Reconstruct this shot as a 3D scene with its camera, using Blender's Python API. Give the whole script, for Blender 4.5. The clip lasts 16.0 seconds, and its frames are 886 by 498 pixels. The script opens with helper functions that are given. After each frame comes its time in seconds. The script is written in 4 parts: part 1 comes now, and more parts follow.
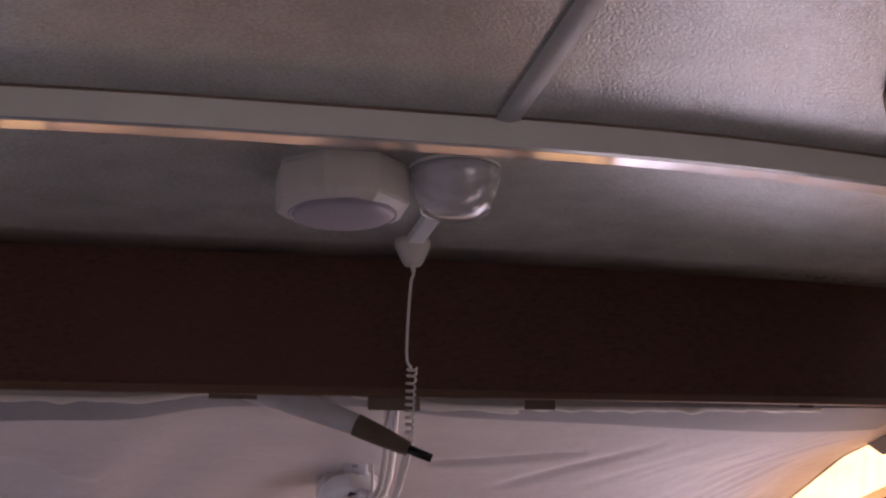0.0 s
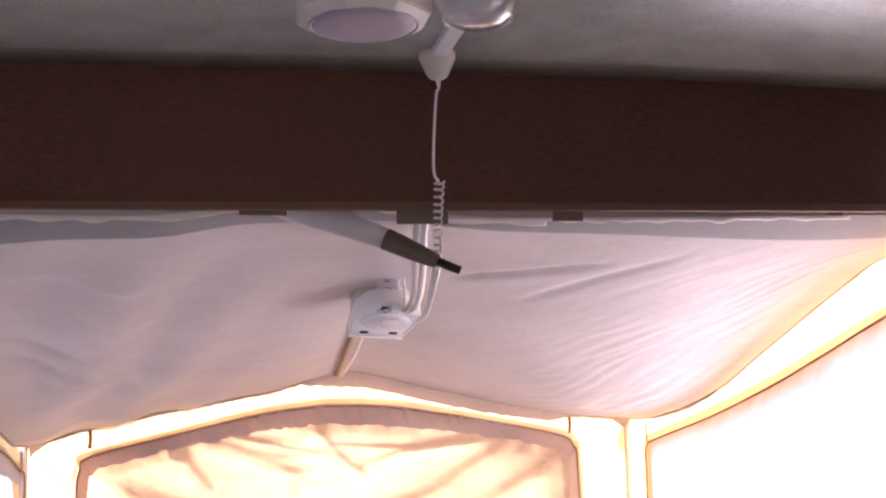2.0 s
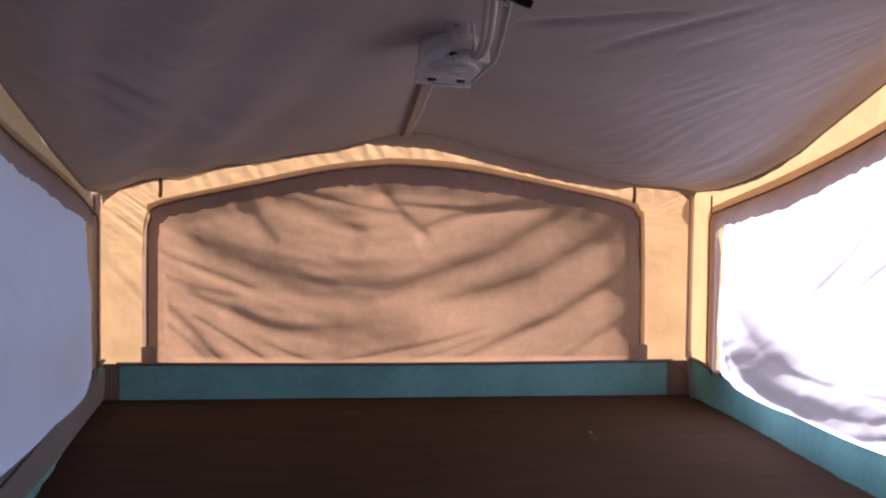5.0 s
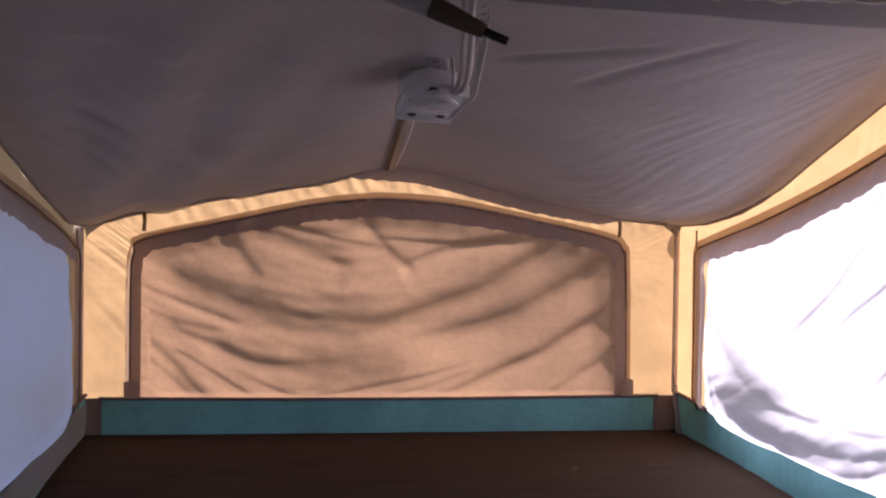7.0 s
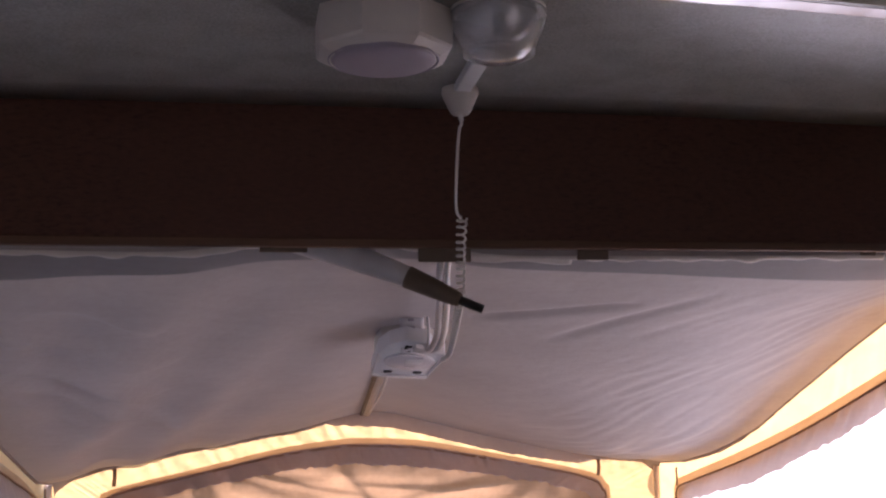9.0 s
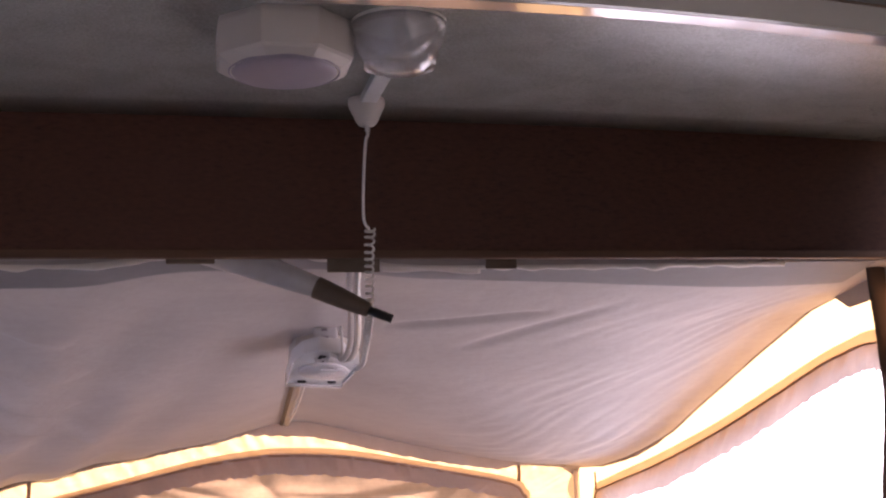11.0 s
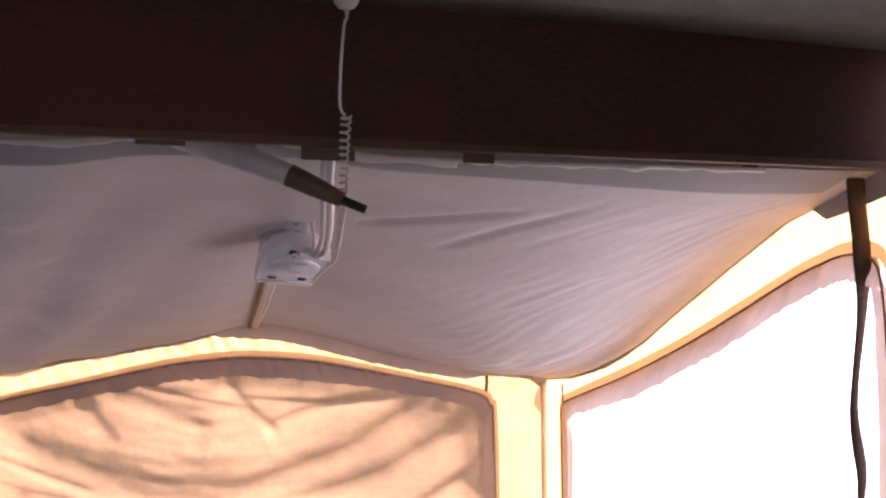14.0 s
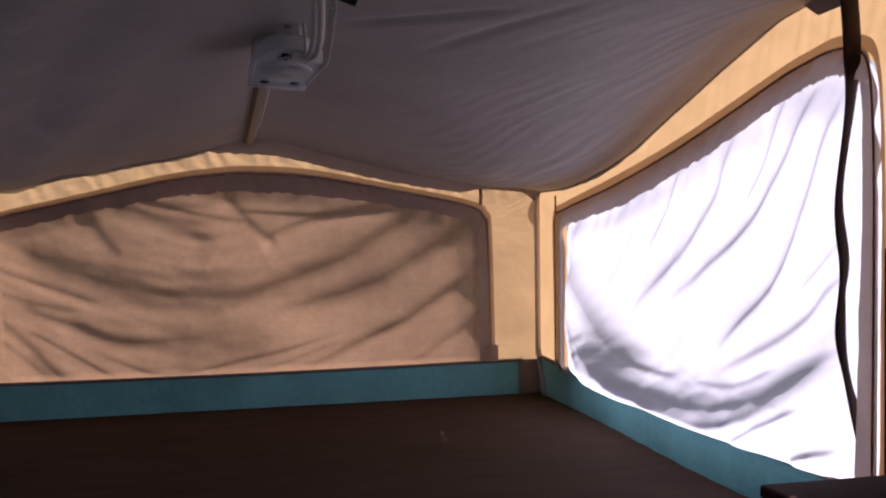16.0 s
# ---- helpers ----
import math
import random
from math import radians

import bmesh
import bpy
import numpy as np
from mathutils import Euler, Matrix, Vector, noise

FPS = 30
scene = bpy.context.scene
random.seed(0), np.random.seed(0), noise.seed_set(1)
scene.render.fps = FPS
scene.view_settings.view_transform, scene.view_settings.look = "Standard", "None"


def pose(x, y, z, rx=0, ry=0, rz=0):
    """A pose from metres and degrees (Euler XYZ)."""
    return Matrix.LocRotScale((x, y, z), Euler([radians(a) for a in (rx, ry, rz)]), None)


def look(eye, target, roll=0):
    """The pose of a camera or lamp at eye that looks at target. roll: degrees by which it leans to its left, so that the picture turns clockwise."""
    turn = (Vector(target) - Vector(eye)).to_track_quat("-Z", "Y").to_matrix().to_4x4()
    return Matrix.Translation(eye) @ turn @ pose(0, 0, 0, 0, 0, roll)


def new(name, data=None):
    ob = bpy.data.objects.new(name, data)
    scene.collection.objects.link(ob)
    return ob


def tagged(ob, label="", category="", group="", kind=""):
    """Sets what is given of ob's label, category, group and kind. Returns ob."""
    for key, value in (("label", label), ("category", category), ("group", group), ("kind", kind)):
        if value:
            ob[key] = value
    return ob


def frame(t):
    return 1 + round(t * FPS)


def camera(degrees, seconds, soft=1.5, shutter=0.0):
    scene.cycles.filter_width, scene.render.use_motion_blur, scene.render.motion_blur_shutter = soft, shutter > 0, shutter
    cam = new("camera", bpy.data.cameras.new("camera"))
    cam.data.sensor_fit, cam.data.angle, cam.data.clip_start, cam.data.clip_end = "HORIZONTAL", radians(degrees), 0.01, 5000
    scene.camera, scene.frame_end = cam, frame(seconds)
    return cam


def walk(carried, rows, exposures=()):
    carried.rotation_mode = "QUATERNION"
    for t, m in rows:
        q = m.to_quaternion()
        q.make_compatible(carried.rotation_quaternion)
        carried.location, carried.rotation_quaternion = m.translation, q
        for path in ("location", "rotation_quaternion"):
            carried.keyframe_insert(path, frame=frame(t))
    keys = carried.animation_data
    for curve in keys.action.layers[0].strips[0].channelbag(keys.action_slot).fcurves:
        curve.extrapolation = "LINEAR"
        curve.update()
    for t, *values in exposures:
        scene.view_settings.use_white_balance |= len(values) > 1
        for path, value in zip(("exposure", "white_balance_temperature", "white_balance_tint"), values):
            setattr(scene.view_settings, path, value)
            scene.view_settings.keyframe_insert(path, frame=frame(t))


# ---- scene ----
cam = camera(40.5, 16.0, soft=2.2)

# ---- camera path: seconds, eye, yaw, pitch, roll ----
PATH = [
    (0, -0.043, -0.030, 1.643, -12.77, 15.36, -0.82),
    (0.5, -0.024, -0.014, 1.666, -12.11, 15.58, -2.35),
    (1, -0.018, -0.004, 1.658, -12.09, 13.65, -2.19),
    (1.5, -0.021, -0.007, 1.640, -11.63, 10.49, -2.18),
    (2, -0.030, -0.030, 1.626, -10.90, 7.02, -1.53),
    (2.5, -0.029, -0.026, 1.608, -10.23, 4.33, -1.42),
    (3, -0.025, -0.025, 1.579, -9.30, 1.64, 0.39),
    (3.5, -0.020, -0.022, 1.556, -8.85, -0.27, 0.48),
    (4, -0.025, -0.014, 1.543, -8.30, -1.84, 0.49),
    (4.2, -0.029, -0.013, 1.542, -8.21, -2.36, 0.46),
    (6.3, -0.005, -0.003, 1.531, -6.41, -3.04, 1.11),
    (6.5, -0.001, -0.009, 1.541, -6.64, -2.23, 0.62),
    (7, 0.007, -0.003, 1.544, -7.87, -1.35, 0.84),
    (7.5, 0.016, -0.012, 1.556, -9.75, 0.04, 0.89),
    (8, 0.014, -0.006, 1.590, -11.84, 3.79, 0.50),
    (8.5, -0.016, 0.002, 1.624, -9.36, 8.34, -0.82),
    (9, -0.008, -0.004, 1.628, -9.35, 8.92, -1.00),
    (9.5, 0.017, -0.012, 1.627, -11.67, 9.31, -1.23),
    (9.7, 0.024, -0.006, 1.645, -13.05, 9.18, -1.62),
    (12, 0.025, -0.028, 1.617, -12.18, 9.01, -2.48),
    (12.5, 0.023, -0.016, 1.613, -11.77, 8.56, -2.42),
    (13, 0.023, -0.001, 1.610, -11.75, 8.10, -1.33),
    (13.5, 0.023, 0.006, 1.603, -12.91, 7.71, -0.84),
    (14, 0.029, 0.023, 1.587, -13.98, 5.48, -0.13),
    (14.5, 0.028, 0.014, 1.571, -13.62, 3.30, -0.40),
    (15, 0.027, 0.011, 1.542, -13.64, 0.05, -0.97),
    (15.5, 0.027, -0.001, 1.523, -14.02, -2.14, -1.14),
    (16, 0.027, -0.005, 1.518, -14.12, -2.37, -0.76),
]


def aim(x, y, z, yaw, pitch, roll):
    a, p = radians(yaw), radians(pitch)
    way = Vector((-math.sin(a) * math.cos(p), math.cos(a) * math.cos(p), math.sin(p)))
    return look((x, y, z), Vector((x, y, z)) + way, roll)


EXPOSURES = [
    (0, 2.05, 6500, 33), (0.5, 3.06, 6500, 29), (1, 3.61, 6500, 29), (1.5, 3.64, 6500, 29), (2, 3.22, 6450, 29), (2.5, 2.57, 6450, 29),
    (3, 1.76, 6240, 31), (3.5, 1.11, 6190, 29), (4, 0.89, 6140, 29), (6.5, 1.02, 6140, 29), (7, 0.83, 6140, 28), (7.5, 0.62, 6040, 27),
    (8, 0.41, 5990, 25), (8.5, 0.86, 6090, 26), (9, 1.88, 6200, 27), (9.5, 2.24, 6450, 29), (12, 2.43, 6450, 29), (13, 2.43, 6450, 29),
    (14, 2.18, 6400, 27), (14.5, 1.54, 6140, 28), (15, 0.65, 6040, 27), (15.5, 0.43, 5990, 26), (16, 0.23, 5990, 26),
]
walk(cam, [(r[0], aim(*r[1:])) for r in PATH], EXPOSURES)

# ---- daylight ----
SUN_AZ, SUN_EL = 60.0, 46.0     # degrees from +y towards +x, and above the horizon
world = bpy.data.worlds.new("sky")
scene.world = world
world.use_nodes = True
sky = world.node_tree.nodes.new("ShaderNodeTexSky")
sky.sky_type, sky.sun_disc = "NISHITA", False
sky.sun_elevation, sky.sun_rotation = radians(SUN_EL), radians(SUN_AZ)
back = world.node_tree.nodes["Background"]
back.inputs["Strength"].default_value = 0.072
world.node_tree.links.new(sky.outputs[0], back.inputs["Color"])
sun_data = bpy.data.lights.new("sun", "SUN")
sun_data.energy, sun_data.angle, sun_data.color = 5.0, radians(0.6), (1.0, 0.94, 0.85)
sun = new("sun", sun_data)
a, e = radians(SUN_AZ), radians(SUN_EL)
sun.matrix_world = look((6 * math.sin(a), 6 * math.cos(a), 6), (6 * math.sin(a) - math.sin(a) * math.cos(e), 6 * math.cos(a) - math.cos(a) * math.cos(e), 6 - math.sin(e)))

# ---- plan, in metres ----
XL, XR = -0.583, 1.317          # the bunk's two sides
YB = 3.81                       # back wall of the bunk tent
YF = 1.875                      # front of the bunk, under the header board
ZB, ZT = 0.870, 0.985           # bed board, top of the teal band
ZC = 2.147                      # hard ceiling
Y0 = -1.9                       # far end of the cabin, behind the camera


# ---- helpers ----
def tree(name, rough=0.6, metal=0.0):
    m = bpy.data.materials.new(name)
    m.use_nodes = True
    nt = m.node_tree
    b = nt.nodes["Principled BSDF"]
    b.inputs["Roughness"].default_value, b.inputs["Metallic"].default_value = rough, metal
    return m, nt, b


def coords(nt, scale=(1, 1, 1), kind="Object"):
    tc, mp = nt.nodes.new("ShaderNodeTexCoord"), nt.nodes.new("ShaderNodeMapping")
    mp.inputs["Scale"].default_value = scale
    nt.links.new(tc.outputs[kind], mp.inputs["Vector"])
    return mp.outputs[0]


def noise_at(nt, vec, scale, detail=4.0, rough=0.55):
    n = nt.nodes.new("ShaderNodeTexNoise")
    n.inputs["Scale"].default_value, n.inputs["Detail"].default_value, n.inputs["Roughness"].default_value = scale, detail, rough
    nt.links.new(vec, n.inputs["Vector"])
    return n.outputs["Fac"]


def ramp(nt, fac, stops):
    r = nt.nodes.new("ShaderNodeValToRGB")
    while len(r.color_ramp.elements) < len(stops):
        r.color_ramp.elements.new(0.5)
    for el, (p, c) in zip(r.color_ramp.elements, stops):
        el.position, el.color = p, (*c, 1)
    nt.links.new(fac, r.inputs[0])
    return r.outputs[0]


def bump(nt, height, strength, distance, normal=None):
    b = nt.nodes.new("ShaderNodeBump")
    b.inputs["Strength"].default_value, b.inputs["Distance"].default_value = strength, distance
    nt.links.new(height, b.inputs["Height"])
    if normal:
        nt.links.new(normal, b.inputs["Normal"])
    return b.outputs[0]


def shade(c, k):
    return tuple(min(1.0, max(0.0, v * k)) for v in c)


def cloth(name, colour, through_colour, through_share, weave=900.0, stain=0.12, rough=0.85, bumpy=0.3, nap=0.12):
    """Woven cloth: diffuse on the near side, translucent for the light that falls on its far side."""
    m, nt, b = tree(name, rough)
    v = coords(nt)
    big = noise_at(nt, v, 3.2, 5)
    fine = noise_at(nt, v, 60.0, 3)
    mixed = nt.nodes.new("ShaderNodeMath")
    mixed.operation = "MULTIPLY_ADD"
    nt.links.new(fine, mixed.inputs[0])
    mixed.inputs[1].default_value = 0.35
    thread = nt.nodes.new("ShaderNodeMath")
    thread.operation = "MULTIPLY_ADD"
    nt.links.new(noise_at(nt, coords(nt, (9, 9, 210)), 1.0, 3), thread.inputs[0])
    thread.inputs[1].default_value = 0.30
    nt.links.new(big, thread.inputs[2])
    nt.links.new(thread.outputs[0], mixed.inputs[2])
    k = 1 - stain
    nt.links.new(ramp(nt, mixed.outputs[0], [(0.50, shade(colour, k)), (1.0, shade(colour, 1 + stain * 0.4))]), b.inputs["Base Color"])
    b.inputs["Specular IOR Level"].default_value = 0.15
    tr = nt.nodes.new("ShaderNodeBsdfTranslucent")
    nt.links.new(ramp(nt, mixed.outputs[0], [(0.50, shade(through_colour, k)), (1.0, shade(through_colour, 1 + stain * 0.4))]), tr.inputs["Color"])
    weave_n = noise_at(nt, v, weave, 1)
    soft_n = noise_at(nt, v, 28.0, 3)
    n1 = bump(nt, soft_n, bumpy, 0.004)
    n1 = bump(nt, noise_at(nt, coords(nt, (60, 60, 220)), 1.0, 2), nap, 0.002, n1)
    n2 = bump(nt, weave_n, 0.15, 0.0005, n1)
    nt.links.new(n2, b.inputs["Normal"])
    nt.links.new(n2, tr.inputs["Normal"])
    mx = nt.nodes.new("ShaderNodeMixShader")
    mx.inputs[0].default_value = through_share
    nt.links.new(b.outputs[0], mx.inputs[1])
    nt.links.new(tr.outputs[0], mx.inputs[2])
    nt.links.new(mx.outputs[0], nt.nodes["Material Output"].inputs["Surface"])
    return m


def plastic(name, colour, rough=0.4, stain=0.06, grain=0.0, grain_scale=300.0, sparkle=0.0):
    m, nt, b = tree(name, rough)
    v = coords(nt)
    n = noise_at(nt, v, 14.0, 5)
    # specks put into the base colour imitate sparkle on the grain
    if sparkle:
        f = nt.nodes.new("ShaderNodeMath")
        f.operation = "MULTIPLY_ADD"
        nt.links.new(noise_at(nt, v, grain_scale * 0.8, 2), f.inputs[0])
        f.inputs[1].default_value = sparkle
        nt.links.new(n, f.inputs[2])
        shift = nt.nodes.new("ShaderNodeMath")
        shift.operation = "SUBTRACT"
        nt.links.new(f.outputs[0], shift.inputs[0])
        shift.inputs[1].default_value = sparkle * 0.5
        n = shift.outputs[0]
    nt.links.new(ramp(nt, n, [(0.3, shade(colour, 1 - stain)), (0.7, colour)]), b.inputs["Base Color"])
    r = nt.nodes.new("ShaderNodeMapRange")
    r.inputs["To Min"].default_value, r.inputs["To Max"].default_value = rough * 0.85, min(1, rough * 1.2)
    nt.links.new(noise_at(nt, v, 40.0), r.inputs["Value"])
    nt.links.new(r.outputs[0], b.inputs["Roughness"])
    if grain:
        nt.links.new(bump(nt, noise_at(nt, v, grain_scale, 2), grain, 0.002), b.inputs["Normal"])
    return m


def wood(name, dark, light, along="x", rough=0.5, scale=1.0, grain=1.2):
    m, nt, b = tree(name, rough)
    s = {"x": (grain, 26, 26), "y": (26, grain, 26), "z": (26, 26, grain)}[along]
    v = coords(nt, tuple(q * scale for q in s))
    n = noise_at(nt, v, 3.0, 7, 0.62)
    blot = noise_at(nt, coords(nt), 2.5, 3)
    mu = nt.nodes.new("ShaderNodeMath")
    mu.operation = "MULTIPLY_ADD"
    nt.links.new(blot, mu.inputs[0])
    mu.inputs[1].default_value = 0.4
    nt.links.new(n, mu.inputs[2])
    nt.links.new(ramp(nt, mu.outputs[0], [(0.42, dark), (0.62, shade(light, 0.8)), (0.9, light)]), b.inputs["Base Color"])
    nt.links.new(bump(nt, n, 0.12, 0.001), b.inputs["Normal"])
    return m


# ---- materials ----
CREAM = cloth("cream_canvas", (0.64, 0.52, 0.37), (0.95, 0.590, 0.275), 0.62, stain=0.06, bumpy=0.25)
CABIN_CANVAS = cloth("cabin_canvas", (0.52, 0.475, 0.42), (0.62, 0.55, 0.48), 0.10)
CANOPY = cloth("grey_white_roof_vinyl", (0.374, 0.335, 0.318), (0.54, 0.47, 0.47), 0.014, stain=0.14, rough=0.65, bumpy=0.30, nap=0.26)
TAN_CURTAIN = cloth("tan_curtain_cloth", (0.40, 0.305, 0.225), (0.73, 0.425, 0.245), 0.39, stain=0.28)
CABIN_CURTAIN = cloth("cabin_curtain_cloth", (0.66, 0.64, 0.66), (0.75, 0.73, 0.76), 0.50)
WHITE_CURTAIN = cloth("white_curtain_cloth", (0.80, 0.79, 0.83), (0.91, 0.885, 0.99), 0.93, stain=0.04, bumpy=0.05, nap=0.06)
HEM = cloth("mauve_grey_hem", (0.37, 0.32, 0.305), (0.62, 0.50, 0.45), 0.30)
ZIP_TAPE = cloth("tan_zip_tape", (0.46, 0.375, 0.275), (0.88, 0.70, 0.53), 0.36)
# seam band's own grey, darkened to include the header's shade
GREY_BAND = cloth("grey_seam_band", (0.262, 0.248, 0.248), (0.3, 0.3, 0.3), 0.02)
EAVE = cloth("grey_eave_flap", (0.40, 0.36, 0.345), (0.55, 0.43, 0.35), 0.15)
BINDING = cloth("brown_binding_tape", (0.30, 0.215, 0.165), (0.50, 0.33, 0.22), 0.42)
TEAL = cloth("teal_canvas", (0.215, 0.545, 0.585), (0.16, 0.55, 0.60), 0.03, stain=0.34)
FLAP = cloth("grey_flap_cloth", (0.27, 0.285, 0.285), (0.3, 0.3, 0.3), 0.05)
PATCH = cloth("grey_brown_reinforcement", (0.22, 0.175, 0.17), (0.25, 0.18, 0.16), 0.08)
STRAP = cloth("dark_brown_webbing", (0.085, 0.058, 0.048), (0.08, 0.055, 0.045), 0.08)
MAROON = cloth("maroon_curtain_cloth", (0.12, 0.015, 0.02), (0.15, 0.02, 0.02), 0.08)
HEADER_WOOD = wood("dark_stained_veneer", (0.045, 0.0185, 0.0125), (0.105, 0.045, 0.030), "x", 0.65, 2.6, 9.0)
HEADER_WOOD.node_tree.nodes["Principled BSDF"].inputs["Specular IOR Level"].default_value = 0.25
EDGE_WOOD = wood("raw_board_edge", (0.075, 0.034, 0.016), (0.14, 0.068, 0.036), "x", 0.7)
BED_BOARD = wood("brown_bed_board", (0.041, 0.025, 0.015), (0.076, 0.047, 0.031), "x", 0.9, 0.22, 7.0)
BED_BOARD.node_tree.nodes["Principled BSDF"].inputs["Specular IOR Level"].default_value = 0.12
CABINET_WOOD = wood("brown_cabinet_wood", (0.028, 0.013, 0.010), (0.07, 0.031, 0.023), "y", 0.85)
CABINET_WOOD.node_tree.nodes["Principled BSDF"].inputs["Specular IOR Level"].default_value = 0.15
CEILING = plastic("textured_ceiling_panel", (0.41, 0.41, 0.375), 0.17, 0.22, 0.42, 310.0, 1.5)
ceiling_b = CEILING.node_tree.nodes["Principled BSDF"]
ceiling_b.inputs["Specular IOR Level"].default_value = 0.5
ceiling_b.inputs["IOR"].default_value = 1.75
TRIM = plastic("greyed_white_trim", (0.74, 0.70, 0.62), 0.45)
LIP, _, lip_b = tree("polished_trim_strip", 0.10, 0.85)
lip_b.inputs["Base Color"].default_value = (0.42, 0.42, 0.43, 1)
lip_b.inputs["Metallic"].default_value = 0.55
WHITE = plastic("aged_white_plastic", (0.58, 0.53, 0.475), 0.5)
BRIGHT = plastic("white_plastic", (0.72, 0.715, 0.71), 0.35)
GLOSS = plastic("glossy_white_plastic", (0.80, 0.77, 0.76), 0.12)
FROST = plastic("frosted_lens", (0.32, 0.28, 0.32), 0.45)
MILKY = plastic("milky_plastic", (0.60, 0.575, 0.58), 0.3)
DARK = plastic("black_plastic", (0.012, 0.010, 0.010), 0.45)
CORD = plastic("white_cord", (0.68, 0.64, 0.60), 0.4)
GREY_TUBE = plastic("grey_pole_tube", (0.56, 0.53, 0.52), 0.45, 0.2)
TAPE = plastic("tan_wrapping_tape", (0.15, 0.105, 0.07), 0.6, 0.3)
UPRIGHT = plastic("mauve_grey_pole_sleeve", (0.72, 0.61, 0.57), 0.6)
POLE = plastic("dull_aluminium", (0.40, 0.36, 0.36), 0.4)
OLIVE = plastic("yellowed_plastic", (0.36, 0.31, 0.20), 0.4)
FLOORING = plastic("vinyl_floor", (0.22, 0.20, 0.19), 0.5, 0.3)
PANELLING = plastic("cabin_panel", (0.34, 0.32, 0.31), 0.5, 0.15)
EARTH = plastic("dry_grass_ground", (0.10, 0.088, 0.055), 0.9, 0.5)
GLASS, gnt, gb = tree("clear_plastic", 0.07)
gb.inputs["Transmission Weight"].default_value = 0.79
gb.inputs["IOR"].default_value = 1.45
gb.inputs["Base Color"].default_value = (0.98, 0.97, 0.97, 1)


# ---- mesh helpers ----
def part(name, bm, material, parent=None, label="", smooth=True):
    """One bmesh as one mesh object, under a thing or alone."""
    me = bpy.data.meshes.new(name)
    bmesh.ops.recalc_face_normals(bm, faces=bm.faces)
    bm.to_mesh(me)
    bm.free()
    me.materials.append(material)
    for p in me.polygons:
        p.use_smooth = smooth
    ob = new(name, me)
    if parent:
        ob.parent = parent
    if label:
        ob["label"] = label
    return ob


def empty(name, label, category, group="", kind=""):
    return tagged(new(name), label, category, group, kind)


def sheet(fn, nu, nv):
    """A cloth sheet: fn(u, v) for u and v from 0 to 1."""
    bm = bmesh.new()
    rows = [[bm.verts.new(fn(i / nu, j / nv)) for j in range(nv + 1)] for i in range(nu + 1)]
    for i in range(nu):
        for j in range(nv):
            bm.faces.new((rows[i][j], rows[i + 1][j], rows[i + 1][j + 1], rows[i][j + 1]))
    return bm


def thick_sheet(fn, nu, nv, depth):
    bm = sheet(fn, nu, nv)
    bmesh.ops.recalc_face_normals(bm, faces=bm.faces)
    bmesh.ops.solidify(bm, geom=bm.faces[:], thickness=depth)
    return bm


def box(x0, x1, y0, y1, z0, z1, bevel=0.0, bm=None):
    bm = bm or bmesh.new()
    vs = bmesh.ops.create_cube(bm, size=1, matrix=Matrix.Translation(((x0 + x1) / 2, (y0 + y1) / 2, (z0 + z1) / 2)) @ Matrix.Diagonal((x1 - x0, y1 - y0, z1 - z0, 1)))["verts"]
    if bevel:
        es = list({e for v in vs for e in v.link_edges})
        bmesh.ops.bevel(bm, geom=es, offset=bevel, segments=3, affect="EDGES", profile=0.5)
    return bm


def smooth_line(pts, n):
    """n + 1 points on a Catmull-Rom curve through pts, evenly by span."""
    pts = [Vector(p) for p in pts]
    out = []
    for i in range(n + 1):
        s = i / n * (len(pts) - 1)
        k = min(int(s), len(pts) - 2)
        f = s - k
        p0, p1, p2, p3 = pts[max(k - 1, 0)], pts[k], pts[k + 1], pts[min(k + 2, len(pts) - 1)]
        out.append(0.5 * (2 * p1 + (p2 - p0) * f + (2 * p0 - 5 * p1 + 4 * p2 - p3) * f * f + (3 * p1 - p0 - 3 * p2 + p3) * f ** 3))
    return out


def tube(pts, radius, sides=10, flat=1.0, up=(0, 1, 0), caps=True):
    """A tube along pts; radius is one number or one a point; flat squeezes it along up."""
    bm = bmesh.new()
    pts = [Vector(p) for p in pts]
    rings = []
    for i, p in enumerate(pts):
        d = (pts[min(i + 1, len(pts) - 1)] - pts[max(i - 1, 0)]).normalized()
        u = Vector(up) - d * d.dot(Vector(up))
        u = u.normalized() if u.length > 1e-4 else d.orthogonal().normalized()
        w = d.cross(u)
        r = radius[i] if hasattr(radius, "__len__") else radius
        rings.append([bm.verts.new(p + (w * math.cos(q) + u * math.sin(q) * flat) * r) for q in (2 * math.pi * k / sides for k in range(sides))])
    for A, B in zip(rings, rings[1:]):
        for k in range(sides):
            bm.faces.new((A[k], A[(k + 1) % sides], B[(k + 1) % sides], B[k]))
    if caps:
        bm.faces.new(rings[0])
        bm.faces.new(rings[-1])
    return bm


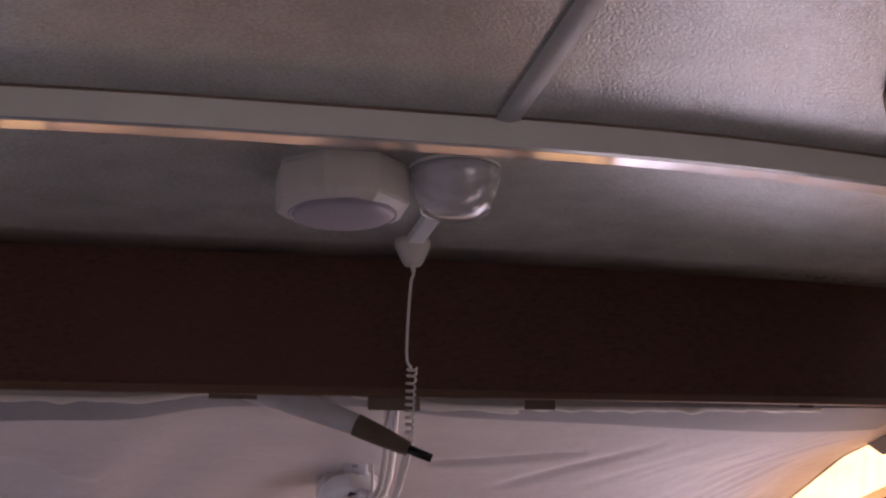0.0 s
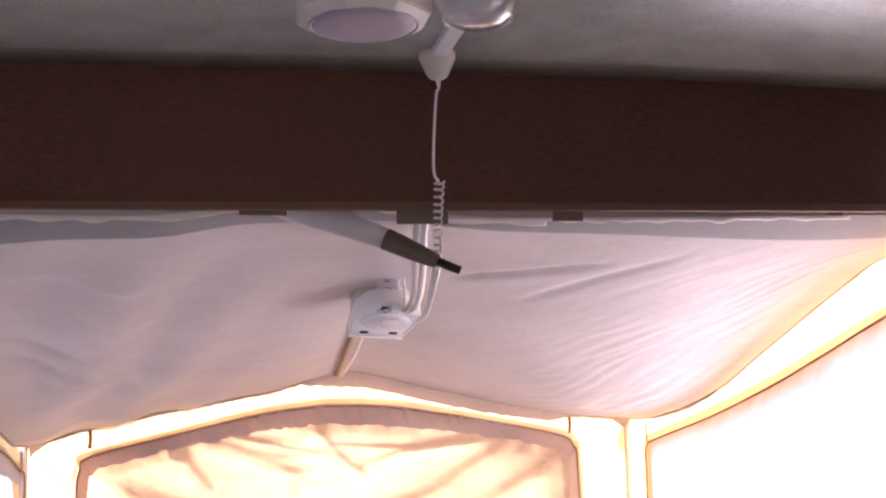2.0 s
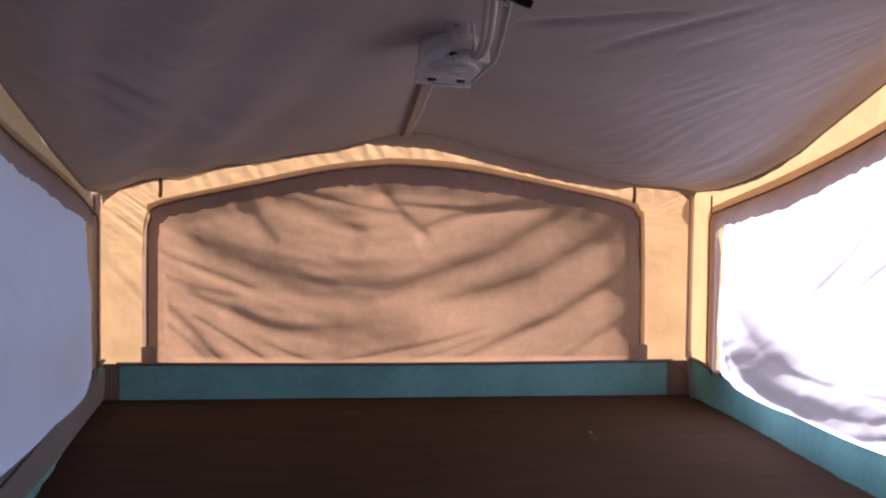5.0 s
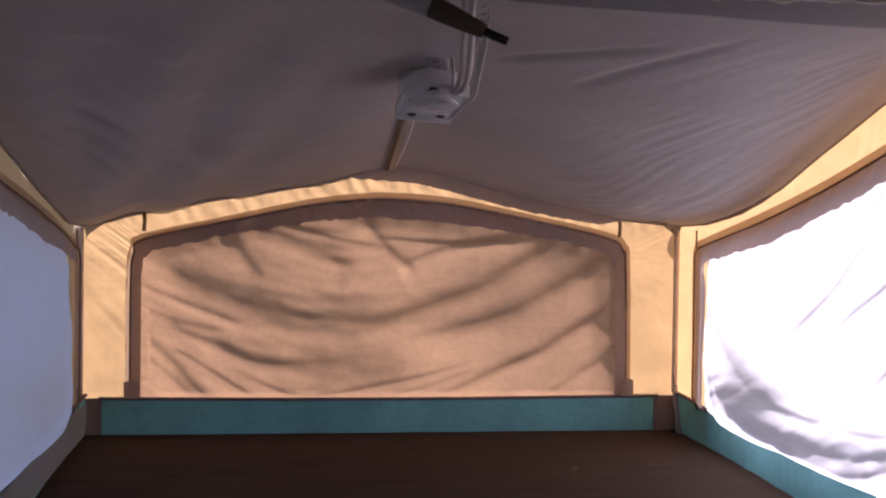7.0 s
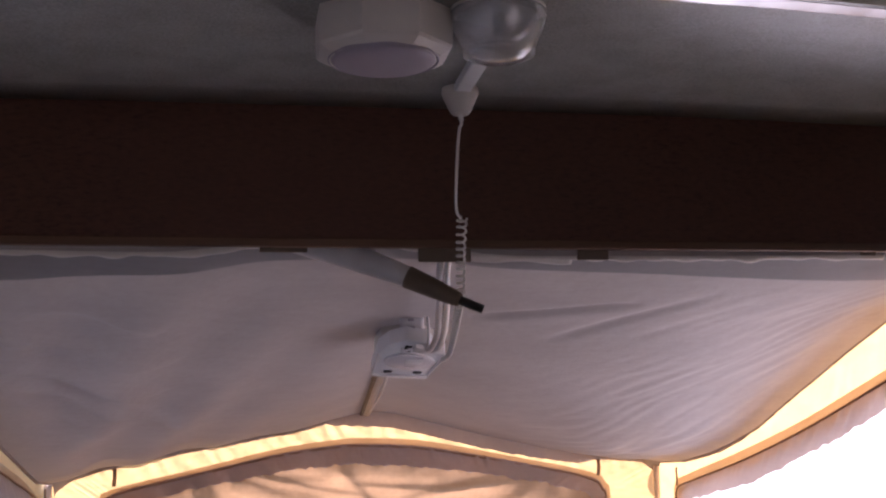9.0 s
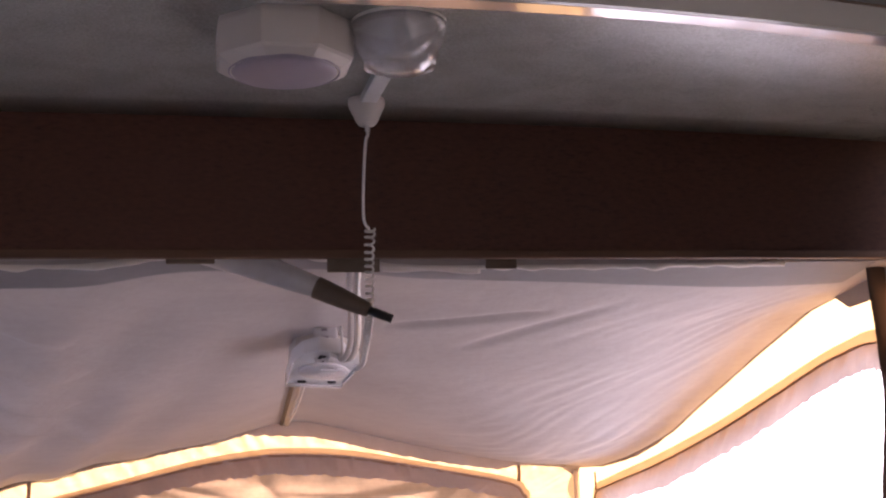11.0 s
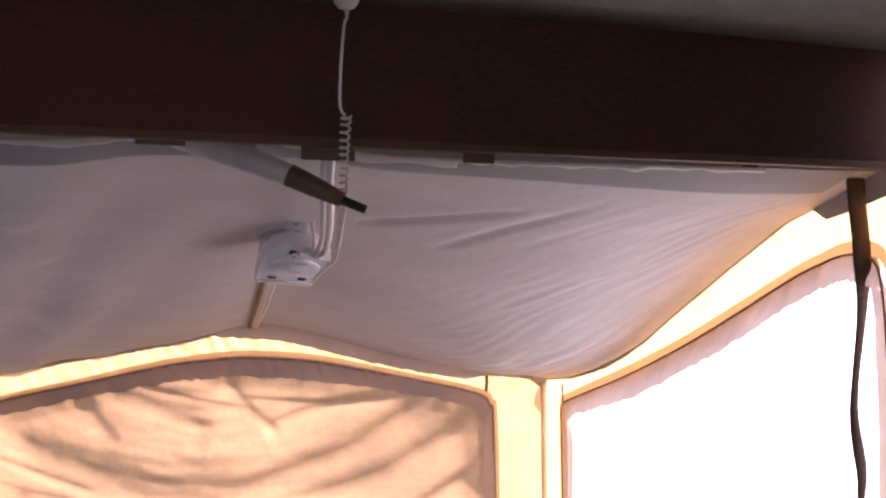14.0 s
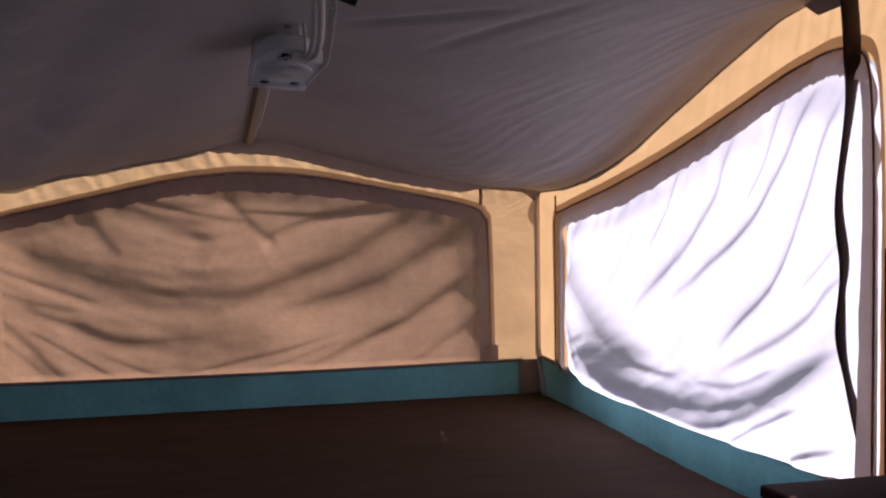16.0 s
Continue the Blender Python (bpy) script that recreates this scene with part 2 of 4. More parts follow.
def lathe(profile, centre, sides=32, bm=None, turn=0.0):
    """Turns (radius, z) round the vertical through centre."""
    bm = bm or bmesh.new()
    rings = []
    for r, z in profile:
        if r < 1e-6:
            rings.append([bm.verts.new((centre[0], centre[1], centre[2] + z))])
        else:
            rings.append([bm.verts.new((centre[0] + r * math.cos(q), centre[1] + r * math.sin(q), centre[2] + z)) for q in (turn + 2 * math.pi * k / sides for k in range(sides))])
    for A, B in zip(rings, rings[1:]):
        for k in range(sides):
            q = (k + 1) % sides
            if len(A) == 1 and len(B) > 1:
                bm.faces.new((A[0], B[q], B[k]))
            elif len(B) == 1 and len(A) > 1:
                bm.faces.new((A[k], A[q], B[0]))
            elif len(A) > 1:
                bm.faces.new((A[k], A[q], B[q], B[k]))
    return bm


def table(keys, x):
    """Smooth reading of a table of (x, value), x rising."""
    if x <= keys[0][0]:
        return keys[0][1]
    for (a0, b0), (a1, b1) in zip(keys, keys[1:]):
        if x <= a1:
            return b0 + (b1 - b0) * (x - a0) / (a1 - a0)
    return keys[-1][1]


def ease(x):
    x = min(1.0, max(0.0, x))
    return x * x * (3 - 2 * x)


def rumple(x, y, z, size, amount):
    return noise.noise(Vector((x, y, z)) / size) * amount


# ---- outlines of the bunk tent ----
ARCH = [(XL, 1.510), (-0.495, 1.532), (-0.402, 1.557), (-0.152, 1.605), (0.093, 1.648), (0.271, 1.690), (0.360, 1.706), (0.469, 1.699), (0.745, 1.632), (1.027, 1.575), (XR, 1.535)]
ARCH = [(p.x, p.y) for p in smooth_line([(a, b, 0) for a, b in ARCH], 120)]
EDGE_R = [(YF, 1.930), (2.138, 1.886), (2.246, 1.862), (2.365, 1.826), (2.495, 1.788), (2.638, 1.742), (2.798, 1.693), (2.975, 1.643), (3.174, 1.598), (3.329, 1.571), (3.548, 1.545), (YB, 1.535)]
EDGE_L = [(YF, 1.925), (1.95, 1.893), (2.331, 1.768), (2.608, 1.708), (3.035, 1.613), (3.487, 1.525), (YB, 1.510)]


def front_z(x):
    return 1.934 + 0.020 * math.exp(-((x - 0.14) / 0.20) ** 4) - 0.006 * math.sin(2.2 * x + 1.0) - 0.004 * (x > 0.95) * (x - 0.95)


def slack(x, s):
    """Sag of the sunny half between the ridge and the side wall."""
    q = min(1.0, max(0.0, (x - 0.40) / (XR - 0.40)))
    return 0.042 * math.sin(math.pi * q ** 1.4) * math.sin(math.pi * min(1.0, max(0.0, s))) ** 0.8


def eave_lift(y):
    """How far the sunny eave is stretched up between its ends."""
    return 0.012 * ease((y - 2.05) / 0.22) * ease((3.05 - y) / 0.30)


def canopy_z(x, y):
    s = (YB - y) / (YB - YF)
    base = (1 - s) * table(ARCH, x) + s * front_z(x)
    right = table(EDGE_R, y) + eave_lift(y) - ((1 - s) * ARCH[-1][1] + s * front_z(XR))
    left = table(EDGE_L, y) - ((1 - s) * ARCH[0][1] + s * front_z(XL))
    wr, wl = ease(1 - (XR - x) / 0.75), ease(1 - (x - XL) / 0.75)
    ridge = math.exp(-((x - 0.33) / 0.10) ** 2)
    return base + right * wr + left * wl - 0.028 * math.sin(math.pi * s) * (1 - wr) * (1 - wl) * (1 - 0.8 * ridge) - slack(x, s)


# ---- ground and cabin ----
bm = box(-60, 60, -60, 60, -0.55, -0.35)
tagged(part("ground", bm, EARTH), "dry grassy ground under the camper", "ground", kind="structure")
tagged(part("floor", box(XL - 0.05, XR + 0.05, Y0, YF - 0.1, -0.05, 0.0), FLOORING), "grey-brown vinyl cabin floor", "floor", kind="structure")
tagged(part("wall_end", box(XL, XR, YF - 0.10, YF - 0.06, 0.0, ZB - 0.035), PANELLING), "grey-white panelled low cabin wall under the bunk", "wall", kind="structure")
tagged(part("wall_left", box(XL - 0.05, XL - 0.01, Y0, YF - 0.1, 0.0, 0.95), PANELLING), "grey-white panelled low cabin wall", "wall", kind="structure")
tagged(part("wall_right", box(XR + 0.01, XR + 0.05, Y0, YF - 0.1, 0.0, 0.95), PANELLING), "grey-white panelled low cabin wall", "wall", kind="structure")
tagged(part("wall_rear", box(XL - 0.05, XR + 0.05, Y0 - 0.04, Y0, 0.0, 0.95), PANELLING), "grey-white panelled low cabin wall", "wall", kind="structure")


def crown(x, y=1.4):
    """Underside of the bowed ceiling, which flattens towards the header."""
    drop = 0.085 * max(0.0, x - 0.35) ** 2 + 0.05 * max(0.0, -x) ** 2
    return 2.154 - drop * (1 - 0.78 * ease((y - 1.30) / 0.55))


def ceiling_point(u, v):
    x, y = XL - 0.06 + (XR - XL + 0.12) * u, Y0 + (1.858 - Y0) * v
    return Vector((x, y, crown(x, y)))


# unseen slab, added to stop sun leaking down behind the header
tagged(part("leak_cover", box(XL - 0.08, XR + 0.08, Y0 - 0.05, 1.92, 2.215, 2.245), PANELLING), "unseen slab added over the cabin to block a sun leak", "roof", kind="structure")
ob = part("ceiling", thick_sheet(ceiling_point, 40, 40, -0.04), CEILING)
tagged(ob, "off-white textured hard ceiling panel", "ceiling", kind="structure")


def cabin_canvas(x, y0, y1, z1, sign):
    """Plain canvas wall of the cabin, beside and behind the camera, with an unseen curtained window added for fill
    light.
    """
    def wall(u, v):
        y, z = y0 + (y1 - y0) * u, 0.95 + (z1 - 0.95) * v
        return Vector((x + sign * rumple(y, z, x, 0.3, 0.01), y, z))
    bm = sheet(wall, 40, 20)
    gone = [f for f in bm.faces if y0 + 0.25 < f.calc_center_median().y < y1 - 0.52 and 1.1 < f.calc_center_median().z < z1 - 0.22]
    bmesh.ops.delete(bm, geom=gone, context="FACES")
    return bm


def cabin_curtain(x, y0, y1, z0, z1, sign):
    return sheet(lambda u, v: Vector((x + sign * 0.012 * math.sin(50 * u * (y1 - y0) + 3 * v), y0 + (y1 - y0) * u, z0 + (z1 - z0) * v)), 60, 8)


for side, x, sign, y1 in (("left", XL - 0.02, 1, YF + 0.02), ("right", XR + 0.02, -1, 0.55)):
    tagged(part("wall_canvas_" + side, cabin_canvas(x, Y0, y1, ZC - 0.005, sign), CABIN_CANVAS), "cream canvas upper wall of the cabin", "wall", kind="structure")
    c = part("curtain", cabin_curtain(x + sign * 0.03, Y0 + 0.2, y1 - 0.48, 1.05, ZC - 0.17, sign), CABIN_CURTAIN)
    tagged(c, "unseen white cabin curtain added to let in fill light", "curtain", "curtains")
# unseen opaque panel, added to keep sun off the ceiling's right end
tagged(part("sun_block_right", box(XR + 0.012, XR + 0.048, 0.55, YF - 0.09, 0.952, ZC + 0.04), PANELLING), "unseen grey panel added to block sun beside the header", "wall", kind="structure")
bm = sheet(lambda u, v: Vector((XL - 0.02 + (XR - XL + 0.04) * u, Y0 + 0.01 * math.sin(20 * u), 0.95 + (ZC - 0.955) * v)), 30, 10)
tagged(part("wall_canvas_rear", bm, CABIN_CANVAS), "cream canvas upper wall of the cabin", "wall", kind="structure")

# ---- bed board ----
bm = box(XL, XR, YF - 0.10, YB + 0.01, ZB - 0.035, ZB, 0.004)
tagged(part("bed_board", bm, BED_BOARD, smooth=False), "bare dark brown wooden bunk board, empty", "bunk", kind="")

# ---- teal band round the bunk ----
def band_back(u, v):
    x = -0.53 + 1.776 * u
    return Vector((x, YB - 0.032 - crease_field(x, 0.12 * v, 0.5) * min(1, 3 * (1 - v) + 0.2), ZB - 0.01 + (ZT - 0.005 - ZB + 0.01) * v - 0.006 * math.sin(math.pi * u)))


def crease_field(a, b, seed):
    """Slack diagonal creases of a narrow canvas strip."""
    q = noise.noise(Vector(((a - 0.8 * b) * 9, b * 3, seed)))
    return 0.004 * q + 0.0025 * math.sin(46 * (a - 0.9 * b) + 5 * noise.noise(Vector((a * 3, seed, 0)))) * max(0.0, noise.noise(Vector((a * 2.3, seed, 4))) + 0.25)


def inset(y):
    """The side bands lie against the wall at the back and lean in towards the front."""
    return 0.040 - 0.028 * ease((y - 2.5) / 0.9)


def band_side(x, sign, y0):
    def fn(u, v):
        y = y0 + (YF - y0) * u
        return Vector((x + sign * (inset(y) + crease_field(y, 0.12 * v, 3 + sign) * min(1, 3 * (1 - v) + 0.2)), y, ZB - 0.01 + (ZT - 0.005 - ZB + 0.01) * v + 0.010 * v * ease((y - 3.45) / 0.3)))
    return fn


def skirt(name, fn, label):
    ob = tagged(part(name, sheet(fn, 160, 8), TEAL), label, "fabric band")
    part("binding", tube([fn(i / 60, 1) + Vector((0, 0, 0.003)) for i in range(61)], 0.0075, 8, 0.7, up=(0, 0, 1)), PATCH, ob, "dark brown edge tape")
    return ob


skirt_back = skirt("fabric_band", band_back, "teal canvas band along the back of the bunk")
for x0, x1 in ((XL, -0.521), (1.231, XR)):
    part("corner_patch", sheet(lambda u, v, a=x0, b=x1: Vector((a + (b - a) * u, YB - 0.034, ZB - 0.005 + (ZT - ZB + 0.004) * v)), 4, 4), PATCH, skirt_back, "grey-brown reinforcing patch")
skirt("fabric_band", band_side(XR, -1, YB - 0.025), "teal canvas band along the sunny bunk side")
left_band = skirt("fabric_band", band_side(XL, 1, YB - 0.025), "grey-flapped teal canvas band along the shaded bunk side")
part("flap", sheet(lambda u, v: Vector((XL + 0.014 + inset(YB - 0.12 + (YF - YB + 0.12) * u) + 0.005 * math.sin(6 * u + 2 * v), YB - 0.12 + (YF - YB + 0.12) * u, ZT - (0.086 + 0.010 * math.sin(5 * u + 1)) * (1 - v))), 40, 4), FLAP, left_band, "grey flap folded over the band")

# ---- back wall of the tent ----
ZIP_B = [(-0.451, 0.865), (-0.452, 1.343), (-0.44, 1.448), (-0.41, 1.487), (-0.152, 1.547), (0.093, 1.602), (0.271, 1.626), (0.379, 1.629), (0.561, 1.616), (0.839, 1.563), (1.085, 1.51), (1.133, 1.475), (1.149, 1.401), (1.158, 0.865)]
OUT_B = [(XL, 0.865), (XL, 1.30), (XL - 0.004, 1.520), (-0.43, 1.566), (-0.152, 1.616), (0.093, 1.659), (0.271, 1.701), (0.379, 1.716), (0.561, 1.686), (0.839, 1.621), (1.12, 1.578), (XR + 0.004, 1.548), (XR, 1.38), (XR, 0.865)]
HEM_B = [(-0.405, 0.865), (-0.405, 1.30), (-0.402, 1.385), (-0.370, 1.436), (-0.14, 1.487), (0.093, 1.529), (0.271, 1.548), (0.379, 1.548), (0.561, 1.534), (0.839, 1.494), (1.04, 1.452), (1.088, 1.412), (1.097, 1.34), (1.098, 0.865)]


def pulled(a, b, wave):
    """Taut wrinkles that slant across a strip of canvas."""
    q = noise.noise(Vector((a * 2.5, b * 2.5, 21)))
    s = (b + 0.9 * a if a < 0.3 else b - 0.55 * a) + 0.05 * q
    fine = noise.noise(Vector(((a + 0.35 * b + 0.04 * q) * 34, b * 3, 3)))
    return wave * 0.34 * fine * (a > 1.4) + wave * 0.24 * (1 - abs(noise.noise(Vector((s * 44, (a + 0.5 * b) * 2.4, 7)))) * 2.6) * max(0.0, 0.45 + noise.noise(Vector((a * 4, b * 4, 11)))) * (0.4 if a > 1.4 else 1.0) * (1 - 0.75 * ease((b - 1.50) / 0.04) * (a < 1.4))


def ring(inner, outer, place, n, m, wave=0.0, ragged=0.0, lift=(0.0, 0.0), gather=0.0):
    """Cloth between two outlines; place(a, b, depth) sets a point of the wall's plane into the room."""
    A, B = smooth_line([(p[0], p[1], 0) for p in inner], n), smooth_line([(p[0], p[1], 0) for p in outer], n)

    def fn(u, v):
        k = round(u * n)
        p = A[k].lerp(B[k], v)
        d = (rumple(p.x + 0.5 * p.y, (p.y - 0.5 * p.x) * 2.0, 5, 0.16, wave * 0.6) + rumple(p.x, p.y * 1.8, 9, 0.030, wave * 0.12) + pulled(p.x, p.y, wave)) * min(1.0, 4 * (1 - v) + 0.15)
        d += lift[0] * (1 - v) + lift[1] * v
        d += gather * (math.sin(p.x * 95 + p.y * 60 + 9 * noise.noise(Vector((p.x * 7, 0, 1)))) + noise.noise(Vector((p.x * 55, p.y * 8, 3)))) * ease((p.y - 1.50) / 0.05) * ease(v * 2.5) * (0.5 + 0.8 * abs(noise.noise(Vector((p.x * 5, 0, 6)))))
        r = ragged * (0.8 * noise.noise(Vector((u * 150, 0, 3.3))) + noise.noise(Vector((u * 41, 0, 7.3))) + 0.8 * abs(noise.noise(Vector((u * 70, 0, 1.3))))) * (1 - v)
        return place(p.x, p.y + r, d)
    return sheet(fn, n, m)


def flat(b, d):
    """The cloth lies flat behind the band at its foot."""
    return d * ease((b - 0.945) / 0.06)


def on_back(a, b, d):
    return Vector((a, YB + flat(b, d), b))


def partway(outer, inner, f):
    return [(a + (c - a) * f, b + (d - b) * f) for (a, b), (c, d) in zip(outer, inner)]


wall_back = tagged(part("wall_back", ring(partway(ZIP_B, HEM_B, 0.28), OUT_B, on_back, 520, 20, 0.0085, gather=0.0016), CREAM), "glowing cream canvas back wall of the bunk tent", "tent wall", kind="structure")
TAPE_B = partway(ZIP_B, HEM_B, 0.30)
part("zip_tape", ring(TAPE_B, partway(ZIP_B, OUT_B, 0.02), lambda a, b, d: on_back(a, b, d - 0.008), 200, 2, 0.004), ZIP_TAPE, wall_back, "tan zip tape round the window")
part("zip", tube([on_back(p.x, p.y, -0.022) for p in smooth_line([(a, b, 0) for a, b in TAPE_B], 156)], 0.0024, 6), BINDING, wall_back, "dark zip")
part("hem", ring(HEM_B, partway(ZIP_B, HEM_B, 0.2), on_back, 640, 10, 0.006, 0.0065, (-0.034, -0.020), 0.0035), HEM, wall_back, "mauve-grey window hem")
for x0, x1 in ((-0.455, -0.410), (1.118, 1.160)):
    part("zip_end", sheet(lambda u, v, a=x0, b=x1: Vector((a + (b - a) * u, YB - 0.040 - 0.003 * math.sin(math.pi * u), 0.984 + (0.050 + 0.006 * math.sin(3 * u)) * v)), 8, 6), HEM, wall_back, "mauve-grey flap over the zip's end")
for x, z in ((-0.40, 1.545), (1.113, 1.545)):
    part("tab", tube([(x, YB - 0.012, z + 0.012), (x + 0.001, YB - 0.014, z - 0.018), (x - 0.001, YB - 0.012, z - 0.046)], 0.006, 8, 0.4), BINDING, wall_back, "dark tie tab")


# ---- curtains of the bunk ----
def fold_field(A, B, folds):
    """Depth of pulled folds over the wall's points (A along, B up). A fold: the points of its line, half its width, and how steeply it tips."""
    D = np.zeros_like(A)
    for pts, wide, tip in folds:
        line = np.array([(v.x, v.y) for v in smooth_line([(*p, 0) for p in pts], 14)])
        best, side, along = np.full(A.shape, 1e9), np.zeros_like(A), np.zeros_like(A)
        for k in range(14):
            (x0, y0), (x1, y1) = line[k], line[k + 1]
            l2 = (x1 - x0) ** 2 + (y1 - y0) ** 2
            t = np.clip(((A - x0) * (x1 - x0) + (B - y0) * (y1 - y0)) / l2, 0, 1)
            d = np.hypot(A - x0 - t * (x1 - x0), B - y0 - t * (y1 - y0))
            cross = (x1 - x0) * (B - y0) - (y1 - y0) * (A - x0)
            up = np.where(x1 > x0, cross, -cross)
            near = d < best
            best, side, along = np.where(near, d, best), np.where(near, np.sign(up), side), np.where(near, (k + t) / 14, along)
        t = best * side / wide
        fade = ease_np(np.minimum(along, 1 - along) * 4.5)
        step = 1 / (1 + np.exp(np.clip(3.2 * t, -40, 40)))
        D += tip * wide / 0.8 * fade * step * np.exp(np.minimum(t, 0) / 2.0)
    return D


def grid_sheet(P):
    """A sheet from an array of points, nu by nv by 3."""
    nu, nv = P.shape[0], P.shape[1]
    bm = bmesh.new()
    vs = [bm.verts.new(q) for q in P.reshape(-1, 3)]
    for i in range(nu - 1):
        for j in range(nv - 1):
            k = i * nv + j
            bm.faces.new((vs[k], vs[k + nv], vs[k + nv + 1], vs[k + 1]))
    return bm


def ease_np(x):
    x = np.clip(x, 0, 1)
    return x * x * (3 - 2 * x)


def noise_np(A, B, c, size):
    return np.array([noise.noise(Vector((a / size, b / size, c))) for a, b in zip(A.ravel(), B.ravel())]).reshape(A.shape)


def hung_curtain(a0, a1, top, low, folds, seed, nu, nv, place, drape, pleat=70.0, belly=0.0, quiet=1.0, gain=1.25, fine=1.0, crumple=0.0, hold=12):
    """A curtain pinned round its edges; top is a table of heights, folds its pulled folds."""
    U, V = np.meshgrid(np.linspace(0, 1, nu), np.linspace(0, 1, nv), indexing="ij")
    A = a0 + (a1 - a0) * U
    T = np.array([table(top, a) + 0.012 for a in A[:, 0]])[:, None]
    B = low + (T - low) * V
    pin = ease_np(np.minimum(U, 1 - U) * hold + 0.02) * ease_np((1 - V) * 13) * ease_np((B - 0.965) * 60)
    D = fold_field(A, B, folds) * quiet * gain
    L, M, held = drape(A, B)
    soft = 0.55 + 0.9 * noise_np(A, B, seed + 2, 0.35)
    rim = ease_np(np.minimum(U, 1 - U) * 11 + 0.02) * ease_np((1 - V) * 7)
    D += (noise_np(A, B, seed, 0.34) * 0.022 * rim + fine * (noise_np(L, M, seed + 3, 0.085) * 0.0080 + noise_np(L, M * 1.6, seed + 6, 0.034) * 0.0045) * np.clip(soft, 0.1, 1.2) * held + noise_np(A, B, seed + 5, 0.05) * 0.0010 * rim) * quiet
    low = np.exp(-((B - 1.06 - 0.05 * (A - 2.6) ** 2) / 0.07) ** 2)
    D += crumple * low * (noise_np(A + 0.6 * B, B * 2.2, seed + 11, 0.075) * 0.0045 + noise_np(A + 0.5 * B, B * 2.0, seed + 12, 0.030) * 0.0010)
    D += belly * np.sin(np.pi * U) * np.exp(-((V - 0.28) / 0.13) ** 2)
    ruffle = np.sin(A * pleat + 3 * noise_np(A, B * 0.2, seed + 8, 0.16)) * 0.004 * np.exp(-(1 - V) * 20)
    edge = np.sin(B * pleat * 1.4 + 5 * noise_np(A * 0.2, B, seed + 9, 0.2)) * 0.0012 * np.exp(-np.minimum(U, 1 - U) * 26)
    rim_in = np.minimum(U, 1 - U) * (a1 - a0)
    D = np.minimum(D, 0.012 + 0.8 * np.maximum(rim_in - 0.045, 0)) * pin + ruffle + edge + 0.020 * rim
    pts = [place(a, b, -0.005 - d) for a, b, d in zip(A.ravel(), B.ravel(), D.ravel())]
    return grid_sheet(np.array(pts).reshape(nu, nv, 3))


def drape_back(A, B):
    """Across and along the slack that hangs from the window's two sides."""
    return B - 0.42 * np.abs(A - 0.22) ** 1.6, A * 0.22, 1.0


def drape_side(A, B):
    """Across and along the folds that fall from the window's high corner to its foot."""
    Z = np.maximum(B, 1.13)
    return (A - 0.085 / (Z - 1.05) + 0.13) * 0.55 + 0.5 * np.minimum(B - 1.13, 0), B * 0.12, ease_np((B - 1.13 - 0.06 * (A - 2.0)) / 0.16)


# folds of the back curtain: the line, half its width, and how steeply it tips
FOLDS_B = [
    (((-0.48, 1.50), (-0.27, 1.36), (-0.11, 1.29), (0.06, 1.24), (0.32, 1.215), (0.62, 1.235)), 0.056, 0.40),
    (((0.26, 1.20), (0.56, 1.30), (0.70, 1.36), (0.95, 1.53)), 0.044, 0.66),
    (((0.36, 1.15), (0.73, 1.25), (0.88, 1.33), (1.16, 1.48)), 0.052, 0.66),
    (((-0.50, 1.365), (-0.27, 1.28), (-0.08, 1.21)), 0.015, 0.42),
    (((-0.08, 1.55), (0.13, 1.50), (0.21, 1.478), (0.38, 1.45)), 0.012, 0.42),
    (((0.30, 1.49), (0.47, 1.478), (0.62, 1.476), (0.96, 1.50)), 0.012, 0.50),
    (((0.27, 1.56), (0.36, 1.45), (0.45, 1.375)), 0.024, 0.34),
    (((0.38, 1.385), (0.52, 1.45), (0.84, 1.51)), 0.024, 0.54),
    (((-0.17, 1.54), (-0.11, 1.45), (-0.03, 1.35)), 0.028, 0.36),
    (((-0.10, 1.53), (0.10, 1.46), (0.26, 1.38)), 0.036, 0.34),
]
FOLDS_B += [
    (((-0.44, 1.23), (-0.21, 1.17), (-0.08, 1.11), (0.03, 1.09), (0.32, 1.10)), 0.038, 0.44),
    (((-0.49, 1.27), (-0.32, 1.11), (-0.25, 1.03), (-0.15, 0.92)), 0.028, 0.44),
    (((-0.32, 1.15), (-0.16, 1.05), (0.02, 0.93)), 0.012, 0.50),
    (((-0.14, 1.085), (0.03, 1.00), (0.15, 0.988), (0.32, 1.02), (0.47, 1.05), (0.74, 1.13)), 0.012, 0.66),
    (((0.40, 0.92), (0.70, 1.07), (0.84, 1.13), (0.95, 1.20), (1.20, 1.34)), 0.030, 1.00),
    (((0.80, 0.93), (1.01, 1.08), (1.20, 1.16)), 0.028, 0.70),
    (((-0.49, 1.18), (-0.31, 1.05), (-0.20, 0.93)), 0.018, 0.42),
    (((-0.49, 1.30), (-0.30, 1.225), (-0.12, 1.19)), 0.018, 0.36),
    (((0.22, 0.945), (0.45, 1.005), (0.66, 1.08)), 0.014, 0.44),
]
TOP_B = [(-0.43, 1.440), (-0.39, 1.475), (-0.14, 1.527), (0.093, 1.576), (0.271, 1.598), (0.379, 1.600), (0.561, 1.586), (0.839, 1.532), (1.06, 1.488), (1.135, 1.45)]


tagged(part("curtain", hung_curtain(-0.432, 1.134, TOP_B, 0.865, FOLDS_B, 2.0, 340, 170, on_back, drape_back, gain=1.0, fine=0.7, hold=26), TAN_CURTAIN), "sagging tan curtain, lit from behind, over the back window", "curtain", "curtains")

